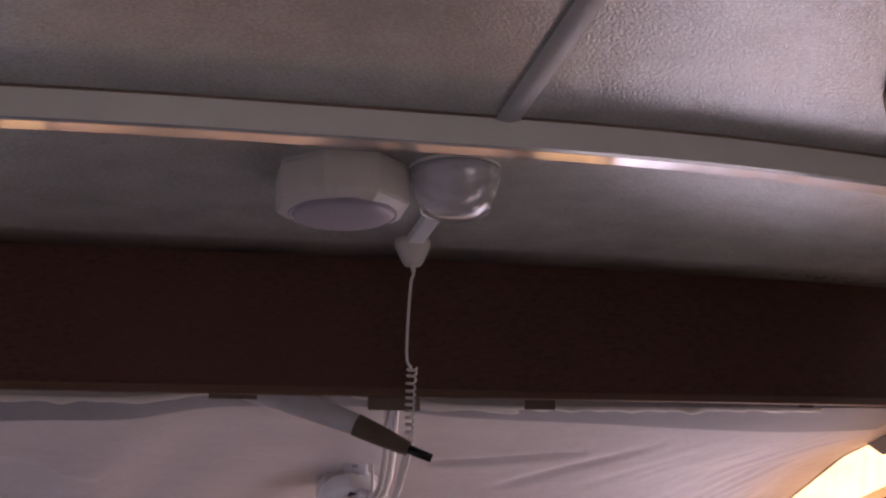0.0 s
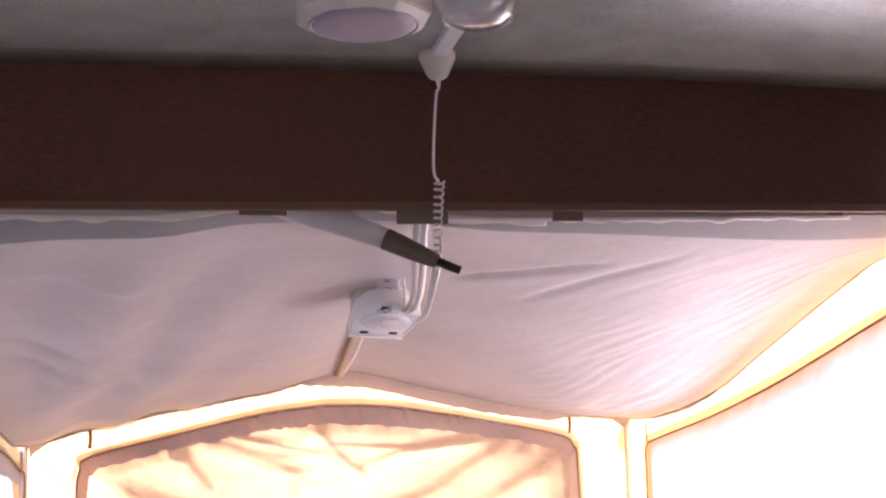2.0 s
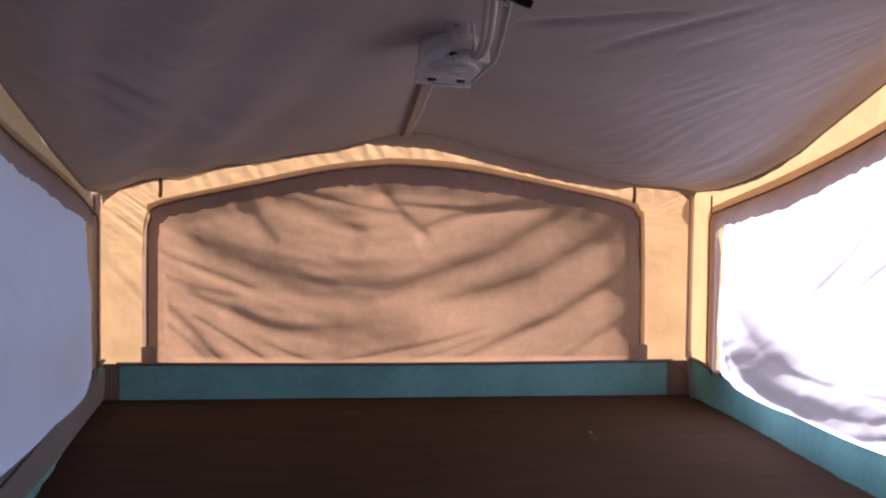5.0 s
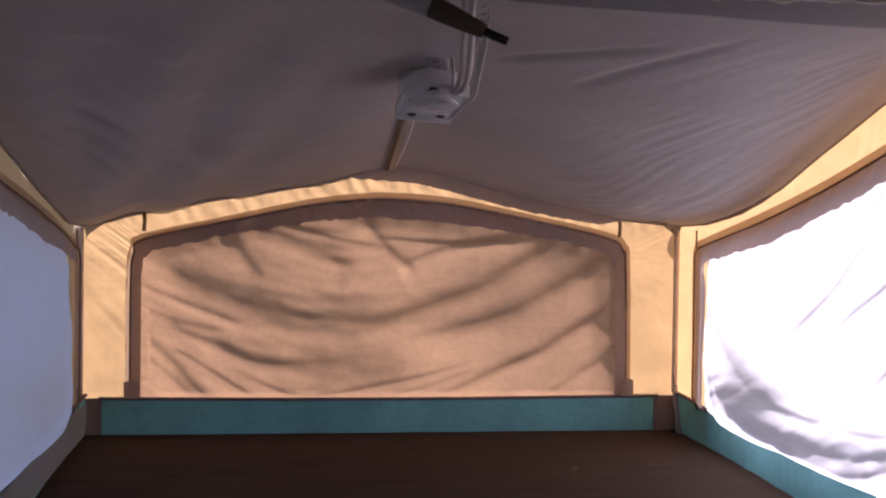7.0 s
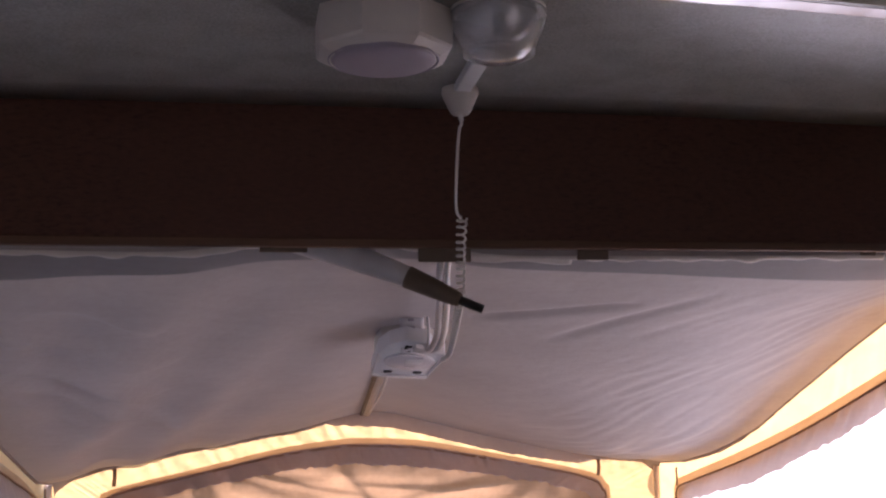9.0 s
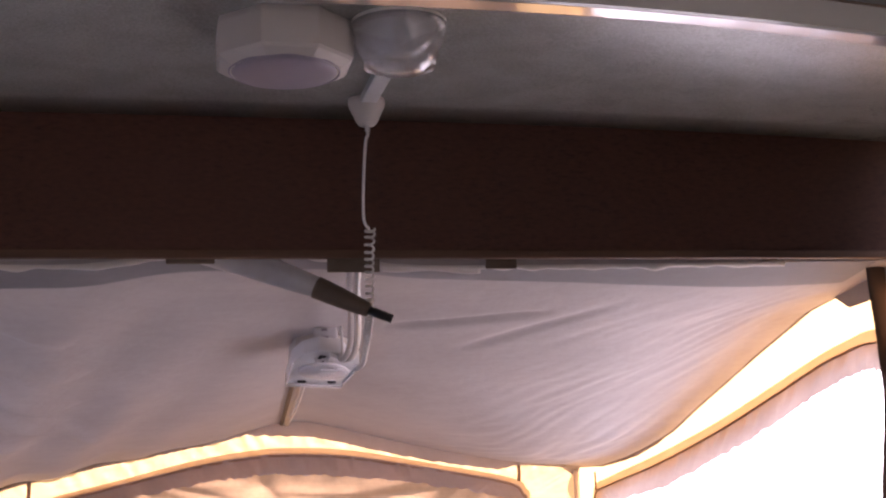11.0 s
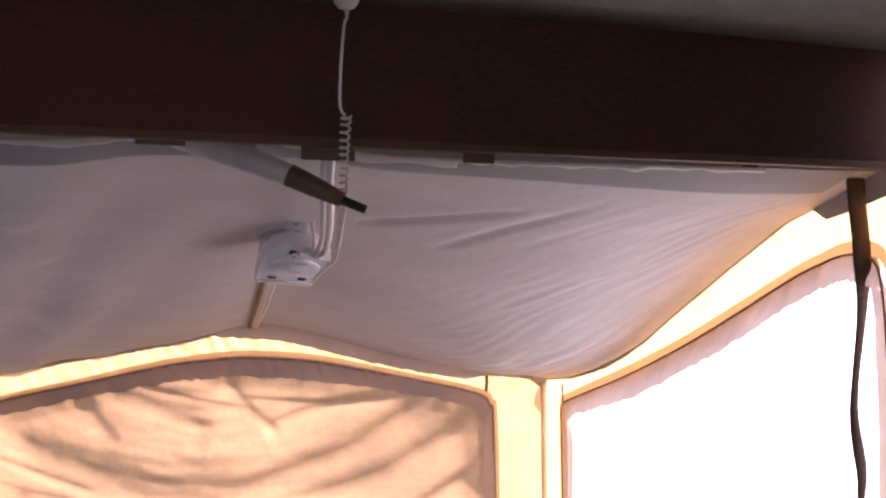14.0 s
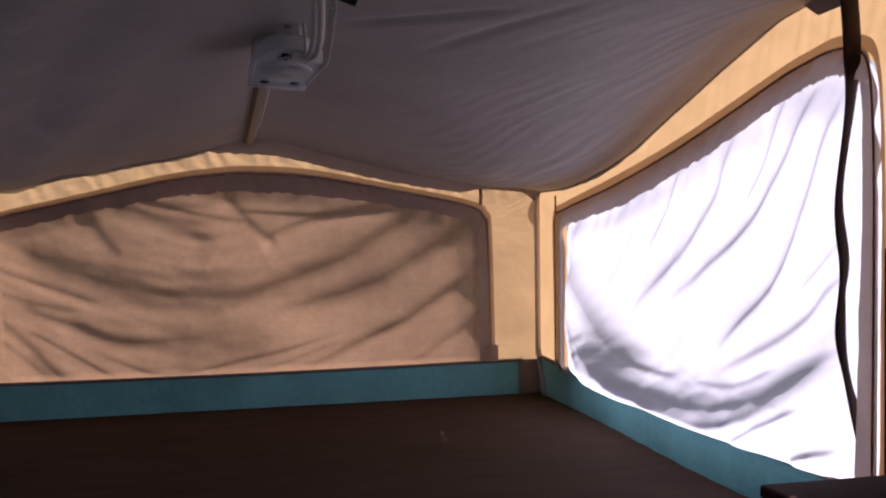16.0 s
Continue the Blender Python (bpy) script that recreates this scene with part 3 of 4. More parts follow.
ZIP_R = [(3.615, 0.865), (3.618, 1.20), (3.625, 1.40), (3.605, 1.475), (3.50, 1.505), (3.093, 1.577), (2.733, 1.648), (2.442, 1.717), (2.202, 1.776), (2.097, 1.796), (2.014, 1.808), (1.930, 1.800), (1.885, 1.755), (1.866, 1.60), (1.862, 1.30), (1.862, 0.865)]
OUT_R = [(YB + 0.003, 0.865), (YB + 0.003, 1.20), (YB + 0.003, 1.40), (YB + 0.003, 1.545), (3.548, 1.555), (3.174, 1.608), (2.798, 1.703), (2.495, 1.798), (2.246, 1.872), (2.138, 1.896), (2.04, 1.912), (1.95, 1.925), (1.850, 1.935), (1.838, 1.60), (1.838, 1.30), (1.838, 0.865)]
HEM_R = [(3.478, 0.865), (3.462, 1.20), (3.448, 1.34), (3.465, 1.425), (3.33, 1.449), (3.034, 1.490), (2.68, 1.568), (2.395, 1.640), (2.159, 1.708), (2.056, 1.729), (1.99, 1.736), (1.935, 1.728), (1.905, 1.70), (1.900, 1.55), (1.908, 1.30), (1.930, 0.865)]


TAPE_R = partway(ZIP_R, HEM_R, 0.30)


def on_right(a, b, d):
    return Vector((XR + flat(b, d), a, b))


def on_left(a, b, d):
    drop = (table(EDGE_R, a) - table(EDGE_L, a)) * ease((b - 1.05) / 0.4)
    return Vector((XL - flat(b, d) - 0.018 * ease((a - 3.60) / 0.14), a, b - drop))


def side_wall(name, place, label):
    w = tagged(part(name, ring(partway(ZIP_R, HEM_R, 0.55), [(a, b + eave_lift(a) * (b > 1.5)) for a, b in OUT_R], place, 420, 18, 0.0065), CREAM), label, "tent wall", kind="structure")
    part("zip_tape", ring(TAPE_R, partway(ZIP_R, OUT_R, 0.05), lambda a, b, d: place(a, b, d - 0.013), 200, 2, 0.003), ZIP_TAPE, w, "tan zip tape round the window")
    part("zip", tube([place(p.x, p.y, -0.028) for p in smooth_line([(a, b, 0) for a, b in TAPE_R], 160)], 0.0026, 6), BINDING, w, "dark zip")
    part("hem", ring(HEM_R, partway(ZIP_R, HEM_R, 0.26), place, 640, 8, 0.004, 0.0046, (-0.036, -0.020), 0.0052), HEM, w, "mauve-grey window hem")
    p = [place(3.60, z, -0.014) for z in (1.525, 1.50, 1.470)]
    part("tab", tube(p, 0.006, 8, 0.4, up=(1, 0, 0)), BINDING, w, "dark tie tab")
    return w


wall_side_right = side_wall("wall_side_right", on_right, "sunlit cream canvas side wall of the bunk tent")
wall_side_left = side_wall("wall_side_left", on_left, "shaded cream canvas side wall of the bunk tent")

# folds of the side curtains, from the high corner at the header to the slack belly at the foot
FOLDS_R = [
    (((2.06, 1.77), (2.12, 1.65), (2.18, 1.58), (2.32, 1.46), (2.47, 1.37), (2.74, 1.24)), 0.028, 0.36),
    (((1.96, 1.75), (2.02, 1.62), (2.07, 1.52), (2.19, 1.35), (2.32, 1.25), (2.46, 1.16)), 0.028, 0.44),
    (((2.40, 1.70), (2.46, 1.55), (2.51, 1.49), (2.69, 1.35), (3.00, 1.18)), 0.034, 0.30),
    (((1.87, 1.43), (2.00, 1.34), (2.07, 1.28), (2.20, 1.21), (2.48, 1.10)), 0.028, 0.40),
    (((3.48, 1.15), (3.20, 1.075), (2.90, 1.035), (2.66, 1.025), (2.40, 1.045), (2.18, 1.105), (2.01, 1.19), (1.88, 1.30)), 0.074, 0.62),
    (((3.52, 1.36), (3.25, 1.18), (3.00, 1.10), (2.75, 1.08)), 0.070, 0.36),
    (((3.08, 1.045), (2.85, 1.025), (2.68, 0.998), (2.48, 0.995), (2.29, 1.035), (2.02, 1.14)), 0.026, 0.50),
]
FOLDS_R += [
    (((2.40, 0.94), (2.18, 1.04), (2.02, 1.11)), 0.016, 0.75),
    (((2.17, 0.94), (2.05, 1.01), (1.90, 1.05)), 0.016, 0.75),
    (((2.70, 1.63), (2.74, 1.50), (2.86, 1.37)), 0.016, 0.22),
    (((2.19, 1.74), (2.26, 1.61), (2.38, 1.48)), 0.014, 0.24),
    (((1.87, 1.60), (1.98, 1.43), (2.14, 1.30)), 0.016, 0.32),
    (((3.50, 1.23), (3.30, 1.09), (3.06, 1.01)), 0.016, 0.30),
    (((3.00, 1.11), (2.80, 1.08), (2.60, 1.09)), 0.012, 0.28),
    (((2.54, 1.09), (2.34, 1.105), (2.16, 1.17)), 0.012, 0.28),
]
TOP_R = [(1.89, 1.71), (1.93, 1.75), (2.014, 1.762), (2.097, 1.752), (2.202, 1.730), (2.442, 1.662), (2.733, 1.590), (3.093, 1.515), (3.45, 1.450), (3.52, 1.420)]
tagged(part("curtain", hung_curtain(1.885, 3.520, TOP_R, 0.865, FOLDS_R, 5.0, 360, 200, on_right, drape_side, 55.0, 0.012, gain=1.7, fine=0.9, crumple=0.7), WHITE_CURTAIN), "bright white curtain with hanging folds, sun behind it", "curtain", "curtains")
tagged(part("curtain", hung_curtain(1.885, 3.520, TOP_R, 0.865, FOLDS_R[:6], 8.0, 220, 120, on_left, drape_side, 55.0, 0.02, 0.5, fine=0.8), WHITE_CURTAIN), "bluish white curtain in shade over the window", "curtain", "curtains")


# ---- tent roof ----
CREASES = [((0.43, 2.325), (0.72, 2.14), 0.015, -0.011), ((0.60, 2.40), (0.85, 2.075), 0.017, -0.007), ((0.76, 2.34), (1.00, 2.09), 0.014, -0.002), ((-0.51, 2.09), (-0.16, 2.50), 0.026, 0.020), ((-0.54, 2.20), (-0.20, 2.76), 0.026, 0.021), ((-0.55, 2.26), (-0.16, 3.14), 0.028, 0.020), ((-0.55, 2.42), (-0.33, 3.10), 0.026, 0.011), ((-0.44, 2.03), (-0.16, 2.24), 0.024, 0.013), ((0.30, 2.10), (0.10, 2.02), 0.015, 0.006)]


def creases(x, y):
    d = 0.0
    for (x0, y0), (x1, y1), wide, deep in CREASES:
        l2 = (x1 - x0) ** 2 + (y1 - y0) ** 2
        t = ((x - x0) * (x1 - x0) + (y - y0) * (y1 - y0)) / l2
        off = ((x - x0) * (y1 - y0) - (y - y0) * (x1 - x0)) / math.sqrt(l2) - (0.008 if x0 > 0 else 0.012) * math.sin(math.pi * t)
        d += deep * math.exp(-(off / wide) ** 2) * ease(min(t, 1 - t) * 3 + 0.3) * (0 < t < 1)
    return d


def roof(u, v):
    x, y = XL + (XR - XL) * u, YB + 0.004 - (YB + 0.004 - YF) * v
    z = canopy_z(x, y) + 0.007 * math.exp(-((XR - x - 0.075) / 0.05) ** 2) * ease((y - 2.05) / 0.3)
    free_edge = ease(min(u * 9, (1 - u) * 9, (1.0 - v) * 5, (v + 0.05) * 9))
    right = ease((x - 0.55) / 0.5)
    bend = 0.25 * (y - 2.7) - 0.6 * min(0.0, y - 2.7) ** 2
    wander = noise.noise(Vector((x * 3, y * 1.6, 1)))
    n1 = noise.noise(Vector(((x + bend + 0.07 * wander) * 21, y * 3.0, 4.0)))
    n2 = noise.noise(Vector(((x + bend + 0.05 * wander) * 33, y * 7.0, 8.0)))
    ripple = (0.0048 * (1 - abs(n1) * 2.4) * max(0.0, 0.35 + noise.noise(Vector((x * 4, y * 1.8, 14)))) + 0.0028 * n2 * (0.6 + noise.noise(Vector((x * 5, y * 5, 17))))) * right
    left = 0.013 * math.sin(2 * math.pi / 0.26 * (x + 0.28 * y) + 1.6 * noise.noise(Vector((x * 2, y * 2, 2)))) * ease((0.25 - x) / 0.6)
    return Vector((x, y, z + (ripple + left - creases(x, y) + rumple(x, y, 1, 0.25, 0.006)) * free_edge))


tent_roof = tagged(part("tent_roof", sheet(roof, 320, 180), CANOPY), "wrinkled grey-white vinyl roof of the bunk tent", "tent roof", kind="structure")
part("edge_tape", tube([Vector((x, YB - 0.010, table(ARCH, x) + 0.003)) for x in np.linspace(XL, XR, 80)], 0.008, 8, 0.5), HEM, tent_roof, "grey seam tape")
eave = np.linspace(YB - 0.02, 2.16, 60)
part("edge_tape", tube([Vector((XR - 0.006, y, canopy_z(XR, y) + 0.002)) for y in eave], [0.004 + 0.008 * math.exp(-((y - 3.28) / 0.26) ** 2) * (0.8 + noise.noise(Vector((y * 14, 0, 2)))) for y in eave], 8, 0.6, up=(1, 0, 0)), HEM, tent_roof, "grey seam tape")
part("edge_tape", tube([Vector((XL + 0.006, y, canopy_z(XL, y) + 0.002)) for y in np.linspace(YB - 0.02, YF, 60)], 0.006, 8, 0.6, up=(1, 0, 0)), HEM, tent_roof, "grey seam tape")
# corner flap of the roof, hanging over the side wall at the header
part("corner_flap", sheet(lambda u, v: Vector((XR - 0.012 - 0.02 * v * v, 2.162 - 0.30 * u, table([(0, 1.905), (0.27, 1.863), (0.5, 1.868), (1, 1.885)], u) * (1 - v) + 1.94 * v)), 22, 4), CANOPY, tent_roof, "grey corner flap")
part("seam_band", sheet(lambda u, v: roof(0.004 + 0.96 * u, 1 - 0.005 - table([(0, 0.042), (0.25, 0.046), (0.39, 0.050), (0.5, 0.048), (0.7, 0.048), (0.9, 0.060), (1, 0.062)], u) * v) - Vector((0, 0, 0.003)), 120, 4), GREY_BAND, tent_roof, "grey seam band, coloured darker for the header's shade")
def flap_edge(x):
    """How far the roof's flap hangs over the back wall."""
    hang = table([(XL, 0.006), (0.05, 0.010), (0.24, 0.013), (0.31, 0.036), (0.40, 0.048), (0.80, 0.046), (1.04, 0.038), (1.12, 0.016), (XR, 0.004)], x)
    return hang + 0.005 * noise.noise(Vector((x * 32, 0, 2))) + 0.003 * noise.noise(Vector((x * 75, 0, 9)))


part("eave", sheet(lambda u, v: Vector((XL + 0.01 + (XR - XL - 0.02) * u, YB - 0.021 - 0.003 * v + rumple(u * 3, v, 0, 0.1, 0.004), table(ARCH, XL + 0.01 + (XR - XL - 0.02) * u) + 0.004 - flap_edge(XL + (XR - XL) * u) * v)), 220, 4), EAVE, tent_roof, "grey eave flap")
# hidden sheet, added to block sky that leaked in above the roof's front
part("sky_leak_sheet", sheet(lambda u, v: Vector((XL - 0.02 + (XR - XL + 0.04) * u, YF + 0.001 + 0.002 * v, front_z(XL + (XR - XL) * u) - 0.012 + (2.185 - 1.93) * v)), 40, 3), CANOPY, tent_roof, "hidden sheet added to block a sky leak behind the header")
part("hem_cloth", thick_sheet(lambda u, v: Vector((0.350 + 0.172 * u, YF + 0.034 - 0.026 * v, 1.938 - (0.024 + 0.004 * u) * (1 - v) - 0.002 * math.sin(9 * u))), 24, 5, 0.002), WHITE, tent_roof, "white wrapped hem cloth")
part("hem_roll", tube([Vector((x, YF + 0.012, front_z(x) - 0.010 + rumple(x, 0, 3, 0.12, 0.005) + rumple(x, 0, 8, 0.035, 0.002))) for x in np.linspace(XL, XR - 0.25, 160)], [0.010 * (0.85 + 0.55 * noise.noise(Vector((x * 26, 0, 4)))) for x in np.linspace(XL, XR - 0.25, 160)], 10, 0.8), WHITE, tent_roof, "white rolled hem")
for x0, x1, z0, z1 in ((0.262, 0.347, 1.906, 1.935), (0.524, 0.577, 1.911, 1.935), (1.02, 1.05, 1.922, 1.935), (0.01, 0.085, 1.920, 1.935)):
    part("clip", box(x0, x1, YF + 0.000, YF + 0.006, z0, z1, 0.002), TAPE, tent_roof, "brown hem clip")

for x, s, z in ((XR, -1, 1.536), (XL, 1, 1.514)):
    def gusset(u, v, x=x, s=s, z=z):
        a, b = 0.055 * u * (1 - v), 0.055 * (1 - u) * (1 - v)
        return Vector((x + s * (0.010 + a), YB - 0.012 - b, z + 0.006 - 0.052 * v * (1 - 0.25 * u) + 0.10 * b + (0.05 if s > 0 else 0.02) * a))
    part("corner_gusset", sheet(gusset, 8, 8), CANOPY, tent_roof, "grey corner gusset")

# ---- corner poles ----
for x, s, head, thick in ((XR - 0.016, 1, 1.528, 0.0100), (XL - 0.006, -1, 1.508, 0.0118)):
    yt = YB - 0.032
    p = empty("tent_pole", "dull aluminium corner pole standing on the bunk board", "tent pole", "corner poles")
    part("upright", tube([(x, yt, ZT + 0.01), (x, yt, 1.2), (x, yt, head)], thick, 12), UPRIGHT, p)
    part("foot", tube([(x, yt - 0.006, ZT + 0.03), (x, yt - 0.016, 0.975), (x - 0.001 * s, yt - 0.044, 0.92), (x - 0.004 * s, yt - 0.070, ZB)], [0.0088, 0.0095, 0.0095, 0.009], 12), POLE, p)

# ---- header board ----
bm = box(XL - 0.04, XR + 0.04, 1.860, 1.872, 1.932, 2.16, 0.0015)
header = tagged(part("header_board", bm, HEADER_WOOD, smooth=False), "dark brown stained wooden header board under the ceiling", "beam", kind="structure")
bm = box(XL - 0.04, XR + 0.04, 1.8575, 1.8735, 1.9265, 1.9395, 0.001)
part("edge_strip", bm, EDGE_WOOD, header, "lighter raw lower edge")


# ---- ceiling trim ----
def extrude_x(profile, x0, x1, n=30):
    """Sweeps (y, z under the ceiling) along x, following the ceiling's crown."""
    bm = bmesh.new()
    rings = [[bm.verts.new((x, y, crown(x, 1.2) + z)) for y, z in profile] for x in np.linspace(x0, x1, n + 1)]
    k = len(profile)
    for A, B in zip(rings, rings[1:]):
        for i in range(k):
            bm.faces.new((A[i], A[(i + 1) % k], B[(i + 1) % k], B[i]))
    bm.faces.new(rings[0])
    bm.faces.new(rings[-1])
    return bm


trim = tagged(part("trim", extrude_x([(1.214, 0.004), (1.213, -0.003), (1.213, -0.0355), (1.243, -0.0355), (1.244, 0.004)], XL - 0.05, XR + 0.05), TRIM, smooth=False), "greyed white ceiling moulding with a polished underside", "trim", kind="structure")
# dark strip colours in the shadow line where trim meets ceiling
part("joint", extrude_x([(1.2105, 0.003), (1.2105, -0.002), (1.2132, -0.002), (1.2132, 0.003)], XL - 0.05, XR + 0.05), BINDING, trim, "dark strip for the shadow line along the trim's joint", smooth=False)
part("underside", extrude_x([(1.2125, -0.0358), (1.2135, -0.0388), (1.2145, -0.0392), (1.2425, -0.0385), (1.2435, -0.0380), (1.2445, -0.0355)], XL - 0.05, XR + 0.05), LIP, trim, "polished metal strip", smooth=False)


def batten(u, v):
    x, y = 0.262 + 0.029 * u + 0.040 * v, Y0 + (1.212 - Y0) * v
    return Vector((x, y, crown(x, y) - 0.004 - 0.003 * math.sin(math.pi * u)))


bm = sheet(batten, 8, 10)
bmesh.ops.solidify(bm, geom=bm.faces[:], thickness=0.004)
tagged(part("ceiling_batten", bm, BRIGHT, smooth=False), "grey-white plastic joint strip on the ceiling", "trim", kind="structure")

# ---- octagonal lamp ----
lamp = empty("ceiling_lamp", "octagonal off-white plastic ceiling lamp with round frosted lens, unlit", "ceiling lamp")
c = (0.158, 1.437, crown(0.158))
R8 = 0.0835 / math.cos(math.pi / 8)
bm = lathe([(R8 * 0.97, 0.004), (R8, -0.008), (R8 * 0.99, -0.047), (R8 * 0.96, -0.051), (R8 * 0.82, -0.058), (0.068, -0.0585), (0.066, -0.056)], c, 8, turn=math.pi / 8)
part("housing", bm, WHITE, lamp, smooth=False)
# ring takes the lens grey to paint the shade in the groove
part("lens_ring", lathe([(0.0700, -0.052), (0.0700, -0.0590), (0.0690, -0.0598), (0.0680, -0.0590), (0.0672, -0.050)], c, 48), FROST, lamp, "thin ring coloured grey for the shaded groove round the lens")
part("lens", lathe([(0.0662, -0.050), (0.0660, -0.0580), (0.0640, -0.0605), (0.0600, -0.0625), (0.050, -0.0650), (0.034, -0.0672), (0.017, -0.0682), (0.0, -0.0685)], c, 48), FROST, lamp, "lilac-grey frosted lens")

# ---- clear dome beside it ----
dome = empty("glass_dome", "small clear plastic dome lamp on the ceiling", "ceiling lamp")
c = (0.298, 1.400, crown(0.298))
part("base", lathe([(0.0, 0.002), (0.060, 0.002), (0.060, -0.003), (0.056, -0.005), (0.0, -0.005)], c, 32), TRIM, dome)


def clear_cup(profile, wall):
    """Both faces of a thin clear cup, as one outline."""
    return profile + [(max(r - wall, 0.0), z + wall * (0.3 + 0.7 * (z - profile[0][1]) / (profile[-1][1] - profile[0][1]))) for r, z in reversed(profile)] + [profile[0]]


part("globe", lathe(clear_cup([(0.061, -0.005), (0.0585, -0.018), (0.053, -0.034), (0.046, -0.049), (0.040, -0.058), (0.030, -0.064), (0.015, -0.067), (0.0, -0.068)], 0.0013), c, 56), GLASS, dome, "clear tapering plastic globe")
part("inner_cup", lathe(clear_cup([(0.052, -0.005), (0.050, -0.015), (0.043, -0.029), (0.032, -0.040), (0.018, -0.047), (0.0, -0.049)], 0.0016), c, 48), GLASS, dome, "clear rounded inner cup")
part("rim", tube([(c[0] + 0.0435 * math.cos(q), c[1] + 0.0435 * math.sin(q), c[2] - 0.0565) for q in np.linspace(0, 2 * math.pi, 49)], 0.0022, 8, up=(0, 0, 1), caps=False), GLASS, dome, "clear rim")
part("bulb", lathe([(0.0, -0.006), (0.008, -0.006), (0.008, -0.014), (0.010, -0.022), (0.007, -0.030), (0.0, -0.033)], c, 18), GLOSS, dome)

# ---- cord, its ceiling grip and coil ----
cord = empty("coiled_cord", "white coiled cord hanging from a conical ceiling grip", "cord")
part("raceway", box(0.297, 0.323, 1.49, 1.742, crown(0.3) - 0.012, crown(0.3) + 0.002, 0.003), BRIGHT, cord, "flat cable cover on the ceiling")
part("grip", lathe([(0.0, 0.002), (0.0275, 0.002), (0.0285, -0.008), (0.0265, -0.014), (0.0165, -0.036), (0.0125, -0.041), (0.0, -0.042)], (0.310, 1.742, crown(0.310)), 24), WHITE, cord, "conical grip")
line = smooth_line([(0.310, 1.742, 2.114), (0.311, 1.742, 2.098), (0.307, 1.742, 2.085), (0.306, 1.765, 2.024), (0.311, 1.800, 1.978), (0.322, 1.822, 1.968)], 40)
part("lead", tube(line, [0.0038 if i < 6 else 0.0023 for i in range(41)], 8, up=(1, 0, 0)), CORD, cord)


def helix(pts, n, turns, radius):
    """A cord wound round the line through pts; radius(f) along it."""
    line, out = smooth_line(pts, n), []
    for i, p in enumerate(line):
        d = (line[min(i + 1, n)] - line[max(i - 1, 0)]).normalized()
        a = (Vector((1, 0, 0)) - d * d.x).normalized()
        q, r = 2 * math.pi * turns * i / n, radius(i / n)
        out.append(p + (a * math.cos(q) + d.cross(a) * math.sin(q)) * r)
    return out


COIL_LINE = [(0.324, 1.822, 1.967), (0.326, 1.848, 1.930), (0.330, 1.878, 1.893), (0.335, 1.91, 1.858)]
part("coil", tube(helix(COIL_LINE, 260, 11.5, lambda f: 0.0074 - 0.0018 * f), 0.0019, 6, up=(0, 0, 1)), CORD, cord)
TAIL_LINE = [(0.335, 1.91, 1.858), (0.347, 2.00, 1.839), (0.357, 2.08, 1.829), (0.365, 2.15, 1.814), (0.373, 2.22, 1.803), (0.386, 2.34, 1.790), (0.384, 2.410, 1.784)]
part("tail", tube(helix(TAIL_LINE, 480, 34.0, lambda f: 0.0058 - 0.0024 * f), 0.0020, 6, up=(0, 0, 1)), CORD, cord)

# ---- spare pole end hanging below the header ----
pole = empty("wrapped_pole", "grey tent pole with taped end and black tip", "tent pole")
tip, neck, joint, mid, far = Vector((0.366, 1.88, 1.830)), Vector((0.330, 1.888, 1.8455)), Vector((0.252, 1.912, 1.885)), Vector((0.174, 1.935, 1.9175)), Vector((0.07, 1.945, 1.956))
part("tube", tube(smooth_line([far, mid, joint], 16), [0.027 - 0.0095 * i / 16 for i in range(17)], 16), GREY_TUBE, pole)
part("wrapping", tube(smooth_line([joint + (mid - joint) * 0.05, joint.lerp(neck, 0.5), neck], 14), [0.0189 - 0.0074 * (i / 14) ** 1.5 for i in range(15)], 14), TAPE, pole, "tan tape wrapping")
part("tip", tube([neck.lerp(joint, 0.05), neck.lerp(tip, 0.5), tip], [0.0078, 0.0076, 0.0072], 12), DARK, pole, "black tip")

# ---- white socket unit under the roof ridge ----
unit = empty("socket_unit", "white plastic socket unit hanging under the tent roof", "socket unit")
m = pose(0.318, 2.46, 1.794, 160, 4, 3) @ Matrix.Diagonal((0.96, 2.05, 0.96, 1))


def plate(outline, z0, z1, bevel, mat, name, label="", parent=None):
    bm = bmesh.new()
    f = bm.faces.new([bm.verts.new(m @ Vector((a, b, z0))) for a, b in outline])
    up = bmesh.ops.extrude_face_region(bm, geom=[f])["geom"]
    bmesh.ops.translate(bm, vec=m.to_3x3() @ Vector((0, 0, z1 - z0)), verts=[g for g in up if isinstance(g, bmesh.types.BMVert)])
    if bevel:
        bmesh.ops.bevel(bm, geom=bm.edges[:], offset=bevel, segments=3, affect="EDGES", profile=0.5)
    return part(name, bm, mat, parent or unit, label)


plate([(-0.062, -0.047), (0.062, -0.046), (0.066, -0.034), (0.080, 0.008), (0.078, 0.014), (0.058, 0.016), (0.030, 0.038), (-0.020, 0.042), (-0.050, 0.030), (-0.066, 0.008)], -0.030, 0.004, 0.0025, BRIGHT, "body")
plate([(-0.062, -0.047), (0.062, -0.046), (0.064, -0.041), (-0.062, -0.042)], 0.002, 0.0075, 0.001, GLOSS, "lip", "glossy ridge along the lower edge")
plate([(-0.066, 0.008), (-0.062, -0.042), (-0.058, -0.042), (-0.061, 0.008)], 0.002, 0.0065, 0.001, GLOSS, "lip", "glossy ridge along the side")
